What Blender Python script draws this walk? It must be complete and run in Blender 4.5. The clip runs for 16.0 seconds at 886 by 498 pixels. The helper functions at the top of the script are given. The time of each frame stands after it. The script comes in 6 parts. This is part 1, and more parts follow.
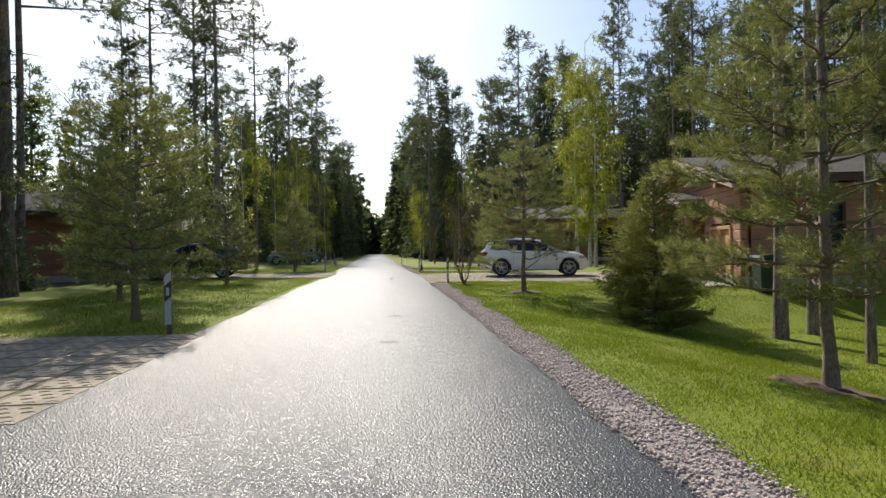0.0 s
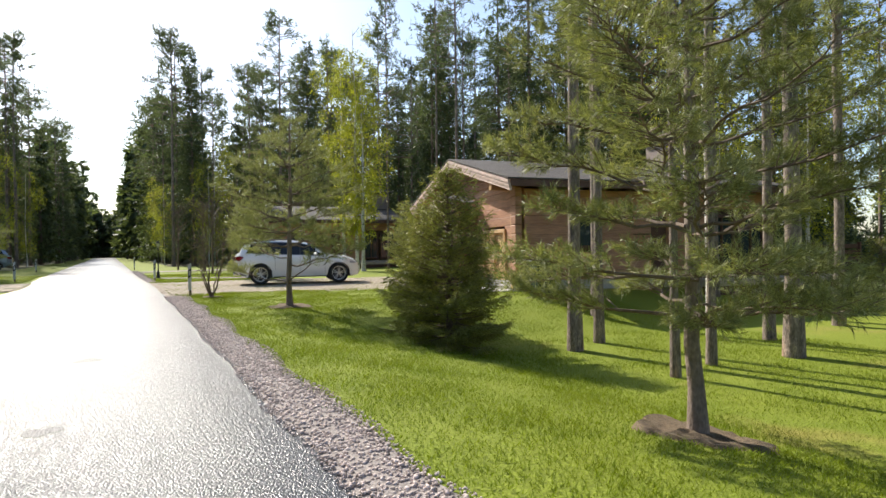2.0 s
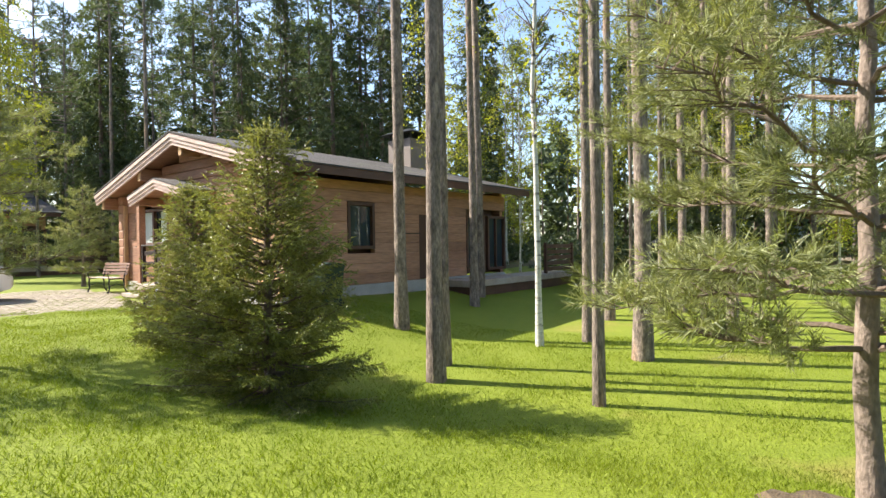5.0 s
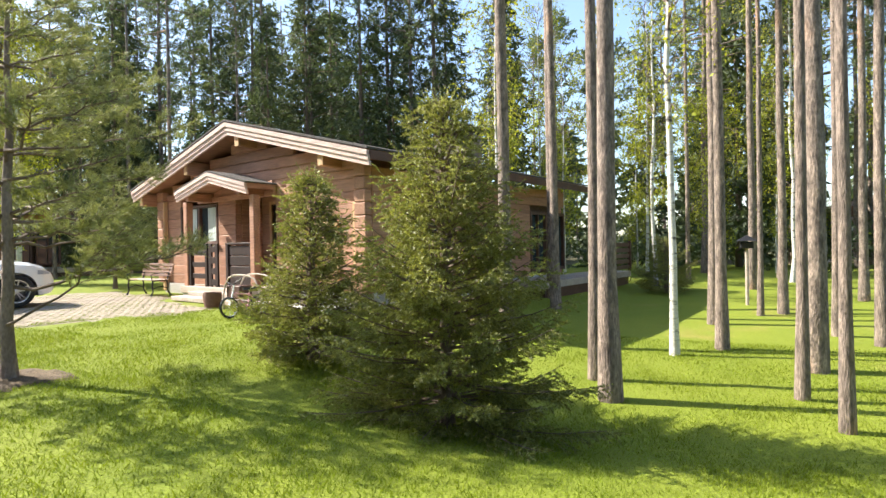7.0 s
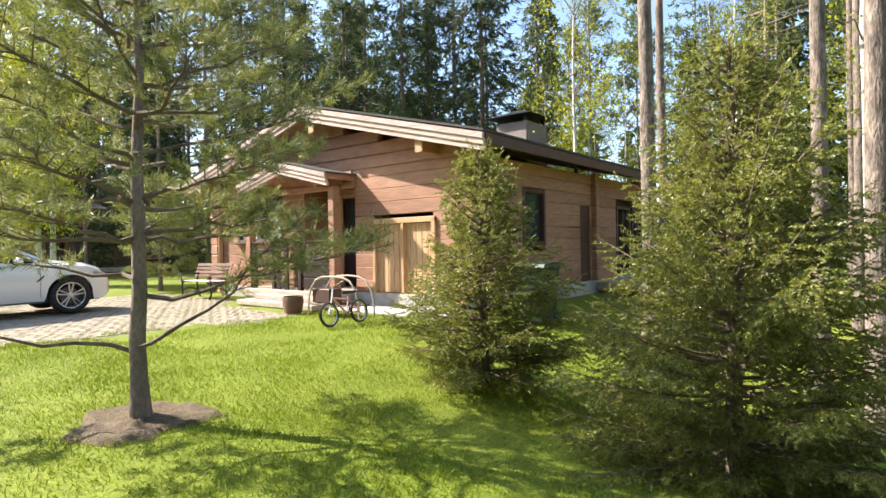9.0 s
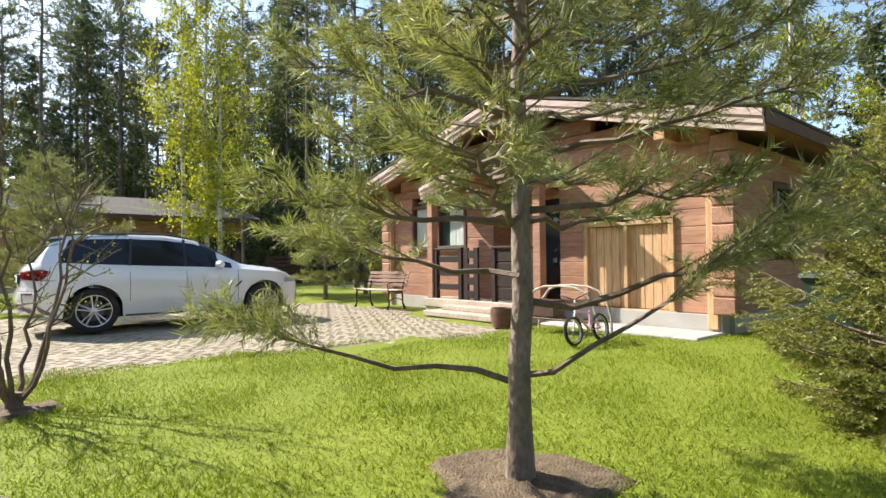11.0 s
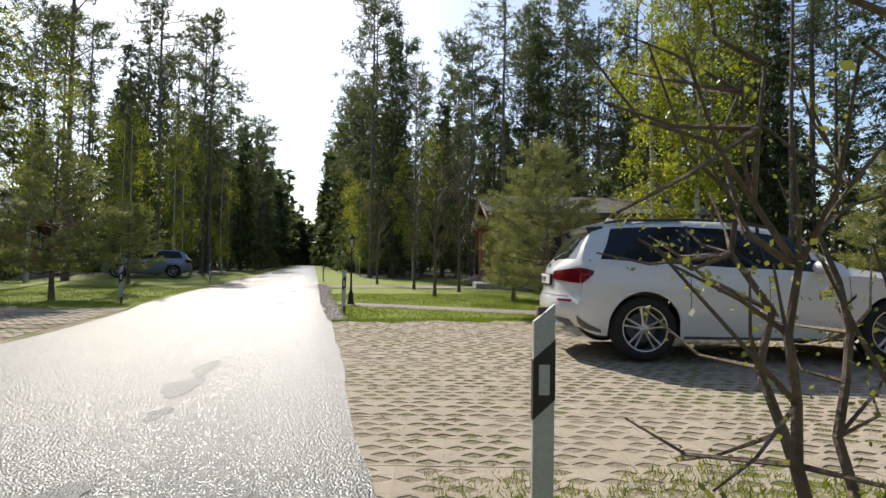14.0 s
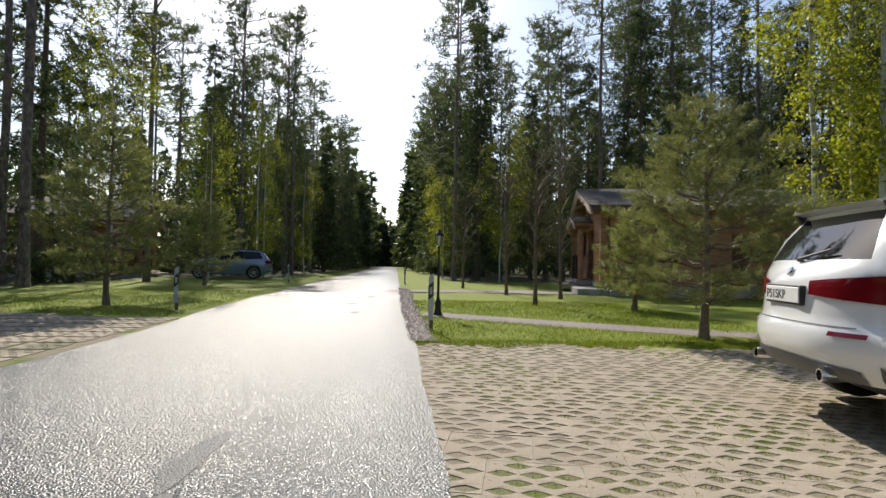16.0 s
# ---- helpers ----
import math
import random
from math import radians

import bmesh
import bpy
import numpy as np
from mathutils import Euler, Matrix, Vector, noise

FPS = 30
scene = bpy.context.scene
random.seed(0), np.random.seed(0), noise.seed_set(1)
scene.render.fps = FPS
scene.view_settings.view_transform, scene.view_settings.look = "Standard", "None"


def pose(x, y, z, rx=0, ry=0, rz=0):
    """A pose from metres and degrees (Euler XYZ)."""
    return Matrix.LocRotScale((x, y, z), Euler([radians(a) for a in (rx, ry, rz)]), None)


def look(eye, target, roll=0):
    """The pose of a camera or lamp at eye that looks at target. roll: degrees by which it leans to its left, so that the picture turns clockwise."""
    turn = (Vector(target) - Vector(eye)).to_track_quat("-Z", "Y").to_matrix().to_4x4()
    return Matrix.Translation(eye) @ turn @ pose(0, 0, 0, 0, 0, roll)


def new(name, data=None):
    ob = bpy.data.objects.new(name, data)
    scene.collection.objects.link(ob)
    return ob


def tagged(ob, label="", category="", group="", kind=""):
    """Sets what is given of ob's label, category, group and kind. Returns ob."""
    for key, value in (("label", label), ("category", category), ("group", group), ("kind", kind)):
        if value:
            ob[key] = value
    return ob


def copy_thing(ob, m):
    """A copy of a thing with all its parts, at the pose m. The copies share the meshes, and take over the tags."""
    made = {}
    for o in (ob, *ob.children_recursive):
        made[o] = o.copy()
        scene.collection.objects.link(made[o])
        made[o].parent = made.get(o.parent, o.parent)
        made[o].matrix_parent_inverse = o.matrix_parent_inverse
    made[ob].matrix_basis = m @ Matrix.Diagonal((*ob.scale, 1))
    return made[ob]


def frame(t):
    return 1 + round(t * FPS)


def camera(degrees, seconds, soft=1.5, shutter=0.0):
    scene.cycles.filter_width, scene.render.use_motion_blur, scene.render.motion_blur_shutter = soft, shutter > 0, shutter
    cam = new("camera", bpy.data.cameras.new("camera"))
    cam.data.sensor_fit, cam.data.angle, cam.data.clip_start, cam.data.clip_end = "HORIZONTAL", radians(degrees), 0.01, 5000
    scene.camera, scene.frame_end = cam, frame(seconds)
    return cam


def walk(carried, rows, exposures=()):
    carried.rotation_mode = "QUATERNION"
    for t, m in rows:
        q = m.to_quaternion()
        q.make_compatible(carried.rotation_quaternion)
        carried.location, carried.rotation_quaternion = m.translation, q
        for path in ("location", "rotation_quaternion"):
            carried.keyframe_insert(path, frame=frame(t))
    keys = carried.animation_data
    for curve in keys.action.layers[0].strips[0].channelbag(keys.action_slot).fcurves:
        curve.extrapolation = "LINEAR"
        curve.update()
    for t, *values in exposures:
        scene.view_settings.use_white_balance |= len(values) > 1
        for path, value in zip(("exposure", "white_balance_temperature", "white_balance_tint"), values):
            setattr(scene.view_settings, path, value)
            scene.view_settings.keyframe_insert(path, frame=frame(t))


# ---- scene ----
cam = camera(77.0, 16.0)
PATH = [
    (0, (-0.067, 2.849, 1.194), (0.147, 4.837, 1.196), -0.8),
    (0.5, (0.111, 3.427, 1.209), (0.377, 5.41, 1.214), -0.8),
    (1, (0.29, 4.085, 1.22), (0.704, 6.042, 1.223), -0.8),
    (1.5, (0.413, 4.693, 1.215), (1.038, 6.593, 1.223), -0.8),
    (2, (0.443, 5.351, 1.237), (1.454, 7.076, 1.237), -0.7),
    (2.5, (0.442, 5.955, 1.284), (1.722, 7.492, 1.282), -0.6),
    (2.8, (0.409, 6.368, 1.296), (1.846, 7.76, 1.289), -0.8),
    (3, (0.382, 6.621, 1.301), (1.881, 7.945, 1.292), -0.4),
    (3.2, (0.364, 6.855, 1.297), (1.91, 8.123, 1.285), -0.4),
    (5.3, (0.725, 9.475, 1.271), (2.513, 10.371, 1.257), -0.9),
    (5.5, (0.737, 9.716, 1.266), (2.522, 10.618, 1.25), -0.9),
    (6, (0.76, 10.346, 1.251), (2.546, 11.246, 1.238), -1.0),
    (6.5, (0.751, 10.941, 1.258), (2.537, 11.841, 1.249), -0.9),
    (7, (0.723, 11.518, 1.264), (2.518, 12.4, 1.25), -1.0),
    (7.5, (0.753, 12.246, 1.295), (2.553, 13.116, 1.278), -0.9),
    (8, (0.862, 12.797, 1.301), (2.656, 13.68, 1.283), -1.0),
    (10.5, (1.259, 15.796, 1.164), (3.008, 16.764, 1.19), -0.8),
    (11, (1.23, 16.392, 1.14), (2.82, 17.605, 1.181), -0.6),
    (11.3, (1.235, 16.793, 1.125), (2.688, 18.166, 1.158), -0.5),
    (11.5, (1.242, 17.105, 1.128), (2.584, 18.587, 1.176), -0.2),
    (11.6, (1.248, 17.248, 1.127), (2.532, 18.78, 1.162), -0.1),
    (11.9, (1.261, 17.751, 1.118), (2.397, 19.397, 1.169), -0.4),
    (12, (1.261, 17.908, 1.116), (2.349, 19.586, 1.173), 0.5),
    (12.5, (1.257, 18.611, 1.086), (2.15, 20.4, 1.141), 0.6),
    (13, (1.236, 19.277, 1.084), (1.924, 21.154, 1.14), 0.8),
    (13.5, (1.266, 19.942, 1.076), (1.824, 21.862, 1.13), 0.8),
    (14, (1.358, 20.679, 1.086), (1.788, 22.631, 1.138), 0.9),
    (14.5, (1.42, 21.42, 1.101), (1.791, 23.385, 1.15), 0.9),
    (15, (1.412, 22.125, 1.102), (1.694, 24.104, 1.153), 1.1),
    (15.5, (1.394, 22.821, 1.08), (1.613, 24.808, 1.133), 1.0),
    (16, (1.371, 23.5, 1.084), (1.518, 25.494, 1.137), 1.1),
]
walk(cam, [(t, look(*p)) for t, *p in PATH],
     [(0.0, 0.15), (1.0, 0.2), (2.0, 0.7), (3.0, 1.07), (5.5, 1.36), (8.0, 1.45), (10.5, 1.28), (11.5, 0.88), (12.5, 0.48), (13.5, 0.3), (16.0, 0.15)])

# ---- world, sun, exposure ----
SUN_AZ, SUN_EL = radians(12.0), radians(40.0)   # the sun stands ahead along the road, a little to its left
world = bpy.data.worlds.new("sky")
world.use_nodes = True
scene.world = world
wn, wl = world.node_tree.nodes, world.node_tree.links
sky = wn.new("ShaderNodeTexSky")
sky.sky_type, sky.sun_disc = "NISHITA", False
sky.sun_elevation, sky.sun_rotation = SUN_EL, -SUN_AZ
sky.air_density, sky.dust_density, sky.ozone_density = 1.0, 1.2, 1.4
wl.new(sky.outputs[0], wn["Background"].inputs[0])
wn["Background"].inputs[1].default_value = 0.14
sun = new("sun", bpy.data.lights.new("sun", "SUN"))
sun.data.energy, sun.data.angle, sun.data.color = 5.0, radians(0.55), (1.0, 0.93, 0.82)
sun.matrix_world = look((0, 0, 60), (60 * math.sin(SUN_AZ), -60 * math.cos(SUN_AZ), 60 - 60 * math.tan(SUN_EL)))


# ---- materials ----
def material(name, c1, c2, scale=4.0, rough=0.7, metal=0.0, bump=0.0, fine=60.0, stretch=(1, 1, 1), rand=0.0, island=0.0,
             translucent=0.0, spec=0.5, coat=0.0, contrast=0.25, c3=None, c3_scale=1.0, c3_at=0.6, grain=0.25):
    m = bpy.data.materials.new(name)
    m.use_nodes = True
    n, k = m.node_tree.nodes, m.node_tree.links
    bsdf, out = n["Principled BSDF"], n["Material Output"]
    tc, mp = n.new("ShaderNodeTexCoord"), n.new("ShaderNodeMapping")
    mp.inputs["Scale"].default_value = stretch
    k.new(tc.outputs["Object"], mp.inputs[0])

    def noise_tex(s, detail=4.0):
        t = n.new("ShaderNodeTexNoise")
        t.inputs["Scale"].default_value, t.inputs["Detail"].default_value = s, detail
        k.new(mp.outputs[0], t.inputs["Vector"])
        return t

    def mix(a, b, f, kind="MIX"):
        x = n.new("ShaderNodeMix")
        x.data_type, x.blend_type = "RGBA", kind
        for sock, val in ((x.inputs[6], a), (x.inputs[7], b), (x.inputs[0], f)):
            if isinstance(val, (tuple, list)):
                sock.default_value = (*val, 1.0) if len(val) == 3 else val
            elif isinstance(val, float):
                sock.default_value = val
            else:
                k.new(val, sock)
        return x.outputs[2]

    def ramp(src, lo, hi):
        r = n.new("ShaderNodeMapRange")
        r.inputs[1].default_value, r.inputs[2].default_value = lo, hi
        k.new(src, r.inputs[0])
        return r.outputs[0]
    big, small = noise_tex(scale), noise_tex(fine, 3.0)
    col = mix(c1, c2, ramp(big.outputs[0], 0.5 - contrast, 0.5 + contrast))
    if c3:
        col = mix(col, c3, ramp(noise_tex(c3_scale, 5.0).outputs[0], c3_at, c3_at + 0.12))
    g = ramp(small.outputs[0], 0.25, 0.75)
    gm = n.new("ShaderNodeMapRange")
    gm.inputs[3].default_value, gm.inputs[4].default_value = 1.0 - grain, 1.0 + grain
    k.new(g, gm.inputs[0])
    hs = n.new("ShaderNodeHueSaturation")
    k.new(col, hs.inputs["Color"])
    val = gm.outputs[0]
    for amount, kind in ((rand, "ShaderNodeObjectInfo"), (island, "ShaderNodeNewGeometry")):
        if amount:
            src = n.new(kind)
            rr = n.new("ShaderNodeMapRange")
            rr.inputs[3].default_value, rr.inputs[4].default_value = 1 - amount, 1 + amount
            k.new(src.outputs["Random"] if rand and kind.endswith("Info") else src.outputs["Random Per Island"], rr.inputs[0])
            mu = n.new("ShaderNodeMath")
            mu.operation = "MULTIPLY"
            k.new(val, mu.inputs[0]), k.new(rr.outputs[0], mu.inputs[1])
            val = mu.outputs[0]
    k.new(val, hs.inputs["Value"])
    k.new(hs.outputs[0], bsdf.inputs["Base Color"])
    bsdf.inputs["Roughness"].default_value, bsdf.inputs["Metallic"].default_value = rough, metal
    bsdf.inputs["Specular IOR Level"].default_value, bsdf.inputs["Coat Weight"].default_value = spec, coat
    if bump:
        b = n.new("ShaderNodeBump")
        b.inputs["Strength"].default_value, b.inputs["Distance"].default_value = bump, 0.02
        k.new(small.outputs[0], b.inputs["Height"]), k.new(b.outputs[0], bsdf.inputs["Normal"])
    if translucent:
        tr, ms = n.new("ShaderNodeBsdfTranslucent"), n.new("ShaderNodeMixShader")
        warm = mix(hs.outputs[0], (1.0, 1.0, 0.45), 1.0, "MULTIPLY")
        k.new(warm, tr.inputs[0])
        ms.inputs[0].default_value = translucent
        k.new(bsdf.outputs[0], ms.inputs[1]), k.new(tr.outputs[0], ms.inputs[2]), k.new(ms.outputs[0], out.inputs[0])
    return m


def glass(name, tint, rough=0.02, clear=0.0):
    m = bpy.data.materials.new(name)
    m.use_nodes = True
    n, k = m.node_tree.nodes, m.node_tree.links
    b = n["Principled BSDF"]
    b.inputs["Base Color"].default_value, b.inputs["Roughness"].default_value = (*tint, 1), rough
    b.inputs["Transmission Weight"].default_value = clear
    return m


M_ASPHALT = material("asphalt", (0.045, 0.050, 0.058), (0.070, 0.074, 0.082), 0.9, 0.29, bump=0.35, fine=40.0, spec=0.55, c3=(0.035, 0.036, 0.04), c3_scale=0.35, c3_at=0.56, grain=0.45)
M_PATCH = material("worn_asphalt", (0.05, 0.053, 0.058), (0.08, 0.082, 0.088), 3.0, 0.50, bump=0.4, fine=62.0, spec=0.38, grain=0.4)
M_LAWN = material("lawn", (0.15, 0.195, 0.020), (0.20, 0.235, 0.028), 0.9, 0.85, bump=0.6, fine=45.0, c3=(0.24, 0.22, 0.05), c3_scale=0.55, c3_at=0.62, spec=0.2, grain=0.35)
M_BLADE = material("grass_blades", (0.17, 0.235, 0.018), (0.24, 0.29, 0.026), 0.8, 0.6, island=0.22, translucent=0.35, spec=0.2, c3=(0.21, 0.22, 0.05), c3_scale=0.55, c3_at=0.62)
M_SOIL = material("mulch", (0.085, 0.058, 0.034), (0.19, 0.14, 0.085), 9.0, 0.95, bump=0.9, fine=70.0, grain=0.45)
M_LITTER = material("forest_litter", (0.07, 0.062, 0.03), (0.12, 0.11, 0.045), 0.7, 0.95, bump=0.9, fine=20.0, c3=(0.07, 0.10, 0.025), c3_scale=0.2, c3_at=0.5, grain=0.4)
M_STONE = material("gravel_stone", (0.38, 0.31, 0.28), (0.57, 0.48, 0.44), 3.0, 0.85, island=0.4, bump=0.2, fine=90.0)
M_GBED = material("gravel_bed", (0.22, 0.19, 0.175), (0.34, 0.30, 0.275), 14.0, 0.95, bump=0.8, fine=60.0, grain=0.4)
M_SAND = material("sandy_fill", (0.21, 0.175, 0.12), (0.31, 0.26, 0.18), 5.0, 0.95, bump=0.8, fine=80.0, c3=(0.13, 0.16, 0.03), c3_scale=0.9, c3_at=0.52, grain=0.4)
M_PAVER = material("concrete_paver", (0.335, 0.28, 0.21), (0.42, 0.36, 0.28), 2.2, 0.9, rand=0.05, bump=0.35, fine=110.0, c3=(0.20, 0.19, 0.12), c3_scale=0.8, c3_at=0.58, spec=0.3)
M_LOG = material("stained_log", (0.30, 0.145, 0.086), (0.43, 0.23, 0.145), 2.0, 0.62, rand=0.12, bump=0.25, fine=26.0, stretch=(1, 0.12, 1), contrast=0.2)
M_LOGX = material("stained_log_side", (0.30, 0.145, 0.086), (0.43, 0.23, 0.145), 2.0, 0.62, rand=0.12, bump=0.25, fine=26.0, stretch=(0.12, 1, 1), contrast=0.2)
M_PLANK = material("light_planks", (0.50, 0.30, 0.15), (0.60, 0.38, 0.20), 3.0, 0.6, rand=0.12, bump=0.2, fine=30.0, stretch=(1, 1, 0.12))
M_FASCIA = material("pale_fascia", (0.50, 0.36, 0.31), (0.66, 0.51, 0.45), 2.5, 0.7, rand=0.1, bump=0.25, fine=24.0, stretch=(1, 0.12, 1))
M_BENCH = material("bench_slat", (0.20, 0.115, 0.08), (0.30, 0.19, 0.14), 3.0, 0.4, bump=0.2, fine=30.0, rand=0.15)
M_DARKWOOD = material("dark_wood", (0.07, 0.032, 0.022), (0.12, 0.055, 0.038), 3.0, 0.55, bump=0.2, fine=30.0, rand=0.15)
M_RAIL = material("dark_stained_rail", (0.020, 0.012, 0.010), (0.038, 0.022, 0.019), 3.0, 0.6, bump=0.2, fine=30.0, rand=0.15, spec=0.3)
M_DECK = material("weathered_deck", (0.36, 0.29, 0.23), (0.50, 0.42, 0.35), 3.0, 0.8, bump=0.3, fine=30.0, rand=0.12)
M_ROOF = material("roof_felt", (0.055, 0.048, 0.046), (0.085, 0.076, 0.07), 1.5, 0.9, bump=0.5, fine=90.0, c3=(0.10, 0.11, 0.06), c3_scale=0.7, c3_at=0.6)
M_CONCRETE = material("concrete", (0.36, 0.34, 0.31), (0.48, 0.46, 0.43), 2.0, 0.9, bump=0.3, fine=60.0, c3=(0.25, 0.24, 0.21), c3_scale=1.4)
M_RENDER = material("grey_render", (0.22, 0.18, 0.16), (0.30, 0.25, 0.22), 2.0, 0.9, bump=0.3, fine=50.0)
M_METAL_D = material("dark_metal", (0.02, 0.02, 0.022), (0.035, 0.034, 0.034), 4.0, 0.45, 0.4, bump=0.1)
M_PINEBARK = material("pine_bark", (0.10, 0.078, 0.064), (0.30, 0.235, 0.19), 9.0, 0.9, bump=1.0, fine=34.0, stretch=(1, 1, 0.45), c3=(0.36, 0.22, 0.14), c3_scale=1.1, c3_at=0.56, contrast=0.18, grain=0.5)
M_YOUNGBARK = material("young_bark", (0.16, 0.12, 0.095), (0.28, 0.22, 0.18), 6.0, 0.85, bump=0.7, fine=40.0, stretch=(1, 1, 0.5), grain=0.35)
M_BIRCHBARK = material("birch_bark", (0.48, 0.46, 0.42), (0.66, 0.64, 0.59), 3.0, 0.7, bump=0.3, fine=30.0, stretch=(1, 1, 3.0), c3=(0.06, 0.05, 0.045), c3_scale=3.2, c3_at=0.55)
M_TWIG = material("twig_bark", (0.11, 0.075, 0.055), (0.20, 0.15, 0.11), 8.0, 0.85, bump=0.5, fine=40.0)
M_PINE = material("pine_needles", (0.19, 0.215, 0.085), (0.33, 0.34, 0.16), 1.6, 0.5, island=0.45, translucent=0.35, rand=0.08)
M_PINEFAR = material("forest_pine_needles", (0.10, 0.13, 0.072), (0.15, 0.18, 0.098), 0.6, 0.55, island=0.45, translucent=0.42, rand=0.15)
M_SPRUCE = material("spruce_needles", (0.18, 0.20, 0.055), (0.31, 0.31, 0.095), 1.6, 0.42, island=0.45, translucent=0.38)
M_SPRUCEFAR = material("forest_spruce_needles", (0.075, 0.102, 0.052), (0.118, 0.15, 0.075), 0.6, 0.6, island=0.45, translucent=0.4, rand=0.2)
M_LEAF = material("birch_leaves", (0.29, 0.33, 0.035), (0.40, 0.41, 0.06), 1.0, 0.45, island=0.3, translucent=0.58)
M_BUD = material("budding_leaves", (0.20, 0.24, 0.06), (0.28, 0.27, 0.09), 1.0, 0.5, island=0.3, translucent=0.4)
M_WHITECAR = material("white_car_paint", (0.78, 0.79, 0.79), (0.80, 0.80, 0.80), 1.0, 0.25, coat=1.0, grain=0.01)
M_BLUECAR = material("blue_grey_car_paint", (0.22, 0.28, 0.38), (0.24, 0.30, 0.40), 1.0, 0.3, 0.2, coat=1.0, grain=0.01)
M_DARKCAR = material("dark_car_paint", (0.03, 0.033, 0.038), (0.035, 0.038, 0.042), 1.0, 0.3, 0.3, coat=1.0, grain=0.01)
M_CARGLASS = glass("tinted_car_glass", (0.012, 0.014, 0.018), 0.03)
M_PLASTIC = material("dark_plastic", (0.025, 0.025, 0.027), (0.04, 0.04, 0.042), 6.0, 0.6, bump=0.1, grain=0.1)
M_GREYPLASTIC = material("grey_plastic", (0.10, 0.10, 0.105), (0.13, 0.13, 0.135), 6.0, 0.5, grain=0.08)
M_TYRE = material("tyre_rubber", (0.018, 0.018, 0.018), (0.03, 0.03, 0.03), 8.0, 0.85, bump=0.3, fine=80.0)
M_ALLOY = material("alloy", (0.55, 0.56, 0.57), (0.62, 0.62, 0.63), 4.0, 0.3, 0.9, grain=0.04)
M_CHROME = material("chrome", (0.75, 0.75, 0.76), (0.78, 0.78, 0.78), 4.0, 0.12, 1.0, grain=0.02)
M_REDLAMP = glass("red_lamp_lens", (0.17, 0.004, 0.010), 0.08)
M_REDSTRIPE = glass("red_lamp_stripe", (0.42, 0.03, 0.05), 0.15)
M_CLEARLAMP = glass("headlamp_lens", (0.35, 0.37, 0.4), 0.06)
M_WHITE = material("white_paint", (0.70, 0.71, 0.70), (0.80, 0.80, 0.79), 3.0, 0.5, grain=0.05, c3=(0.5, 0.5, 0.47), c3_scale=2.0, c3_at=0.64)
M_PINKPAINT = material("pink_paint", (0.62, 0.30, 0.36), (0.70, 0.38, 0.43), 3.0, 0.35, grain=0.04)
M_DULLWHITE = material("dull_white_paint", (0.46, 0.47, 0.46), (0.56, 0.57, 0.55), 5.0, 0.75, grain=0.1, bump=0.15, c3=(0.34, 0.33, 0.29), c3_scale=3.0, c3_at=0.6)
M_BLACK = material("black_paint", (0.02, 0.02, 0.02), (0.035, 0.035, 0.035), 3.0, 0.5, grain=0.1)
M_WINDOW = glass("window_glass", (0.035, 0.05, 0.055), 0.02)
M_CURTAIN = material("curtain", (0.42, 0.50, 0.46), (0.55, 0.62, 0.58), 6.0, 0.9, stretch=(1, 4, 0.2), fine=20.0)
M_BINGREEN = material("green_bin_plastic", (0.010, 0.030, 0.020), (0.016, 0.04, 0.027), 3.0, 0.5, grain=0.08)
M_WICKER = material("wicker", (0.10, 0.05, 0.03), (0.20, 0.11, 0.07), 9.0, 0.8, bump=0.8, fine=70.0)
M_LAMPGLASS = glass("lantern_glass", (0.5, 0.52, 0.5), 0.1, 0.6)


def stony(m, scale, strength):
    """Adds the rounded chippings of a road surface to a material's relief."""
    n, k = m.node_tree.nodes, m.node_tree.links
    tc, v, b = n.new("ShaderNodeTexCoord"), n.new("ShaderNodeTexVoronoi"), n.new("ShaderNodeBump")
    v.inputs["Scale"].default_value = scale
    b.invert = True
    b.inputs["Strength"].default_value, b.inputs["Distance"].default_value = strength, 0.008
    k.new(tc.outputs["Object"], v.inputs["Vector"]), k.new(v.outputs["Distance"], b.inputs["Height"])
    bsdf = n["Principled BSDF"]
    old = bsdf.inputs["Normal"].links[0].from_socket
    k.new(old, b.inputs["Normal"]), k.new(b.outputs[0], bsdf.inputs["Normal"])


stony(M_ASPHALT, 80.0, 0.66)
stony(M_PATCH, 105.0, 0.5)


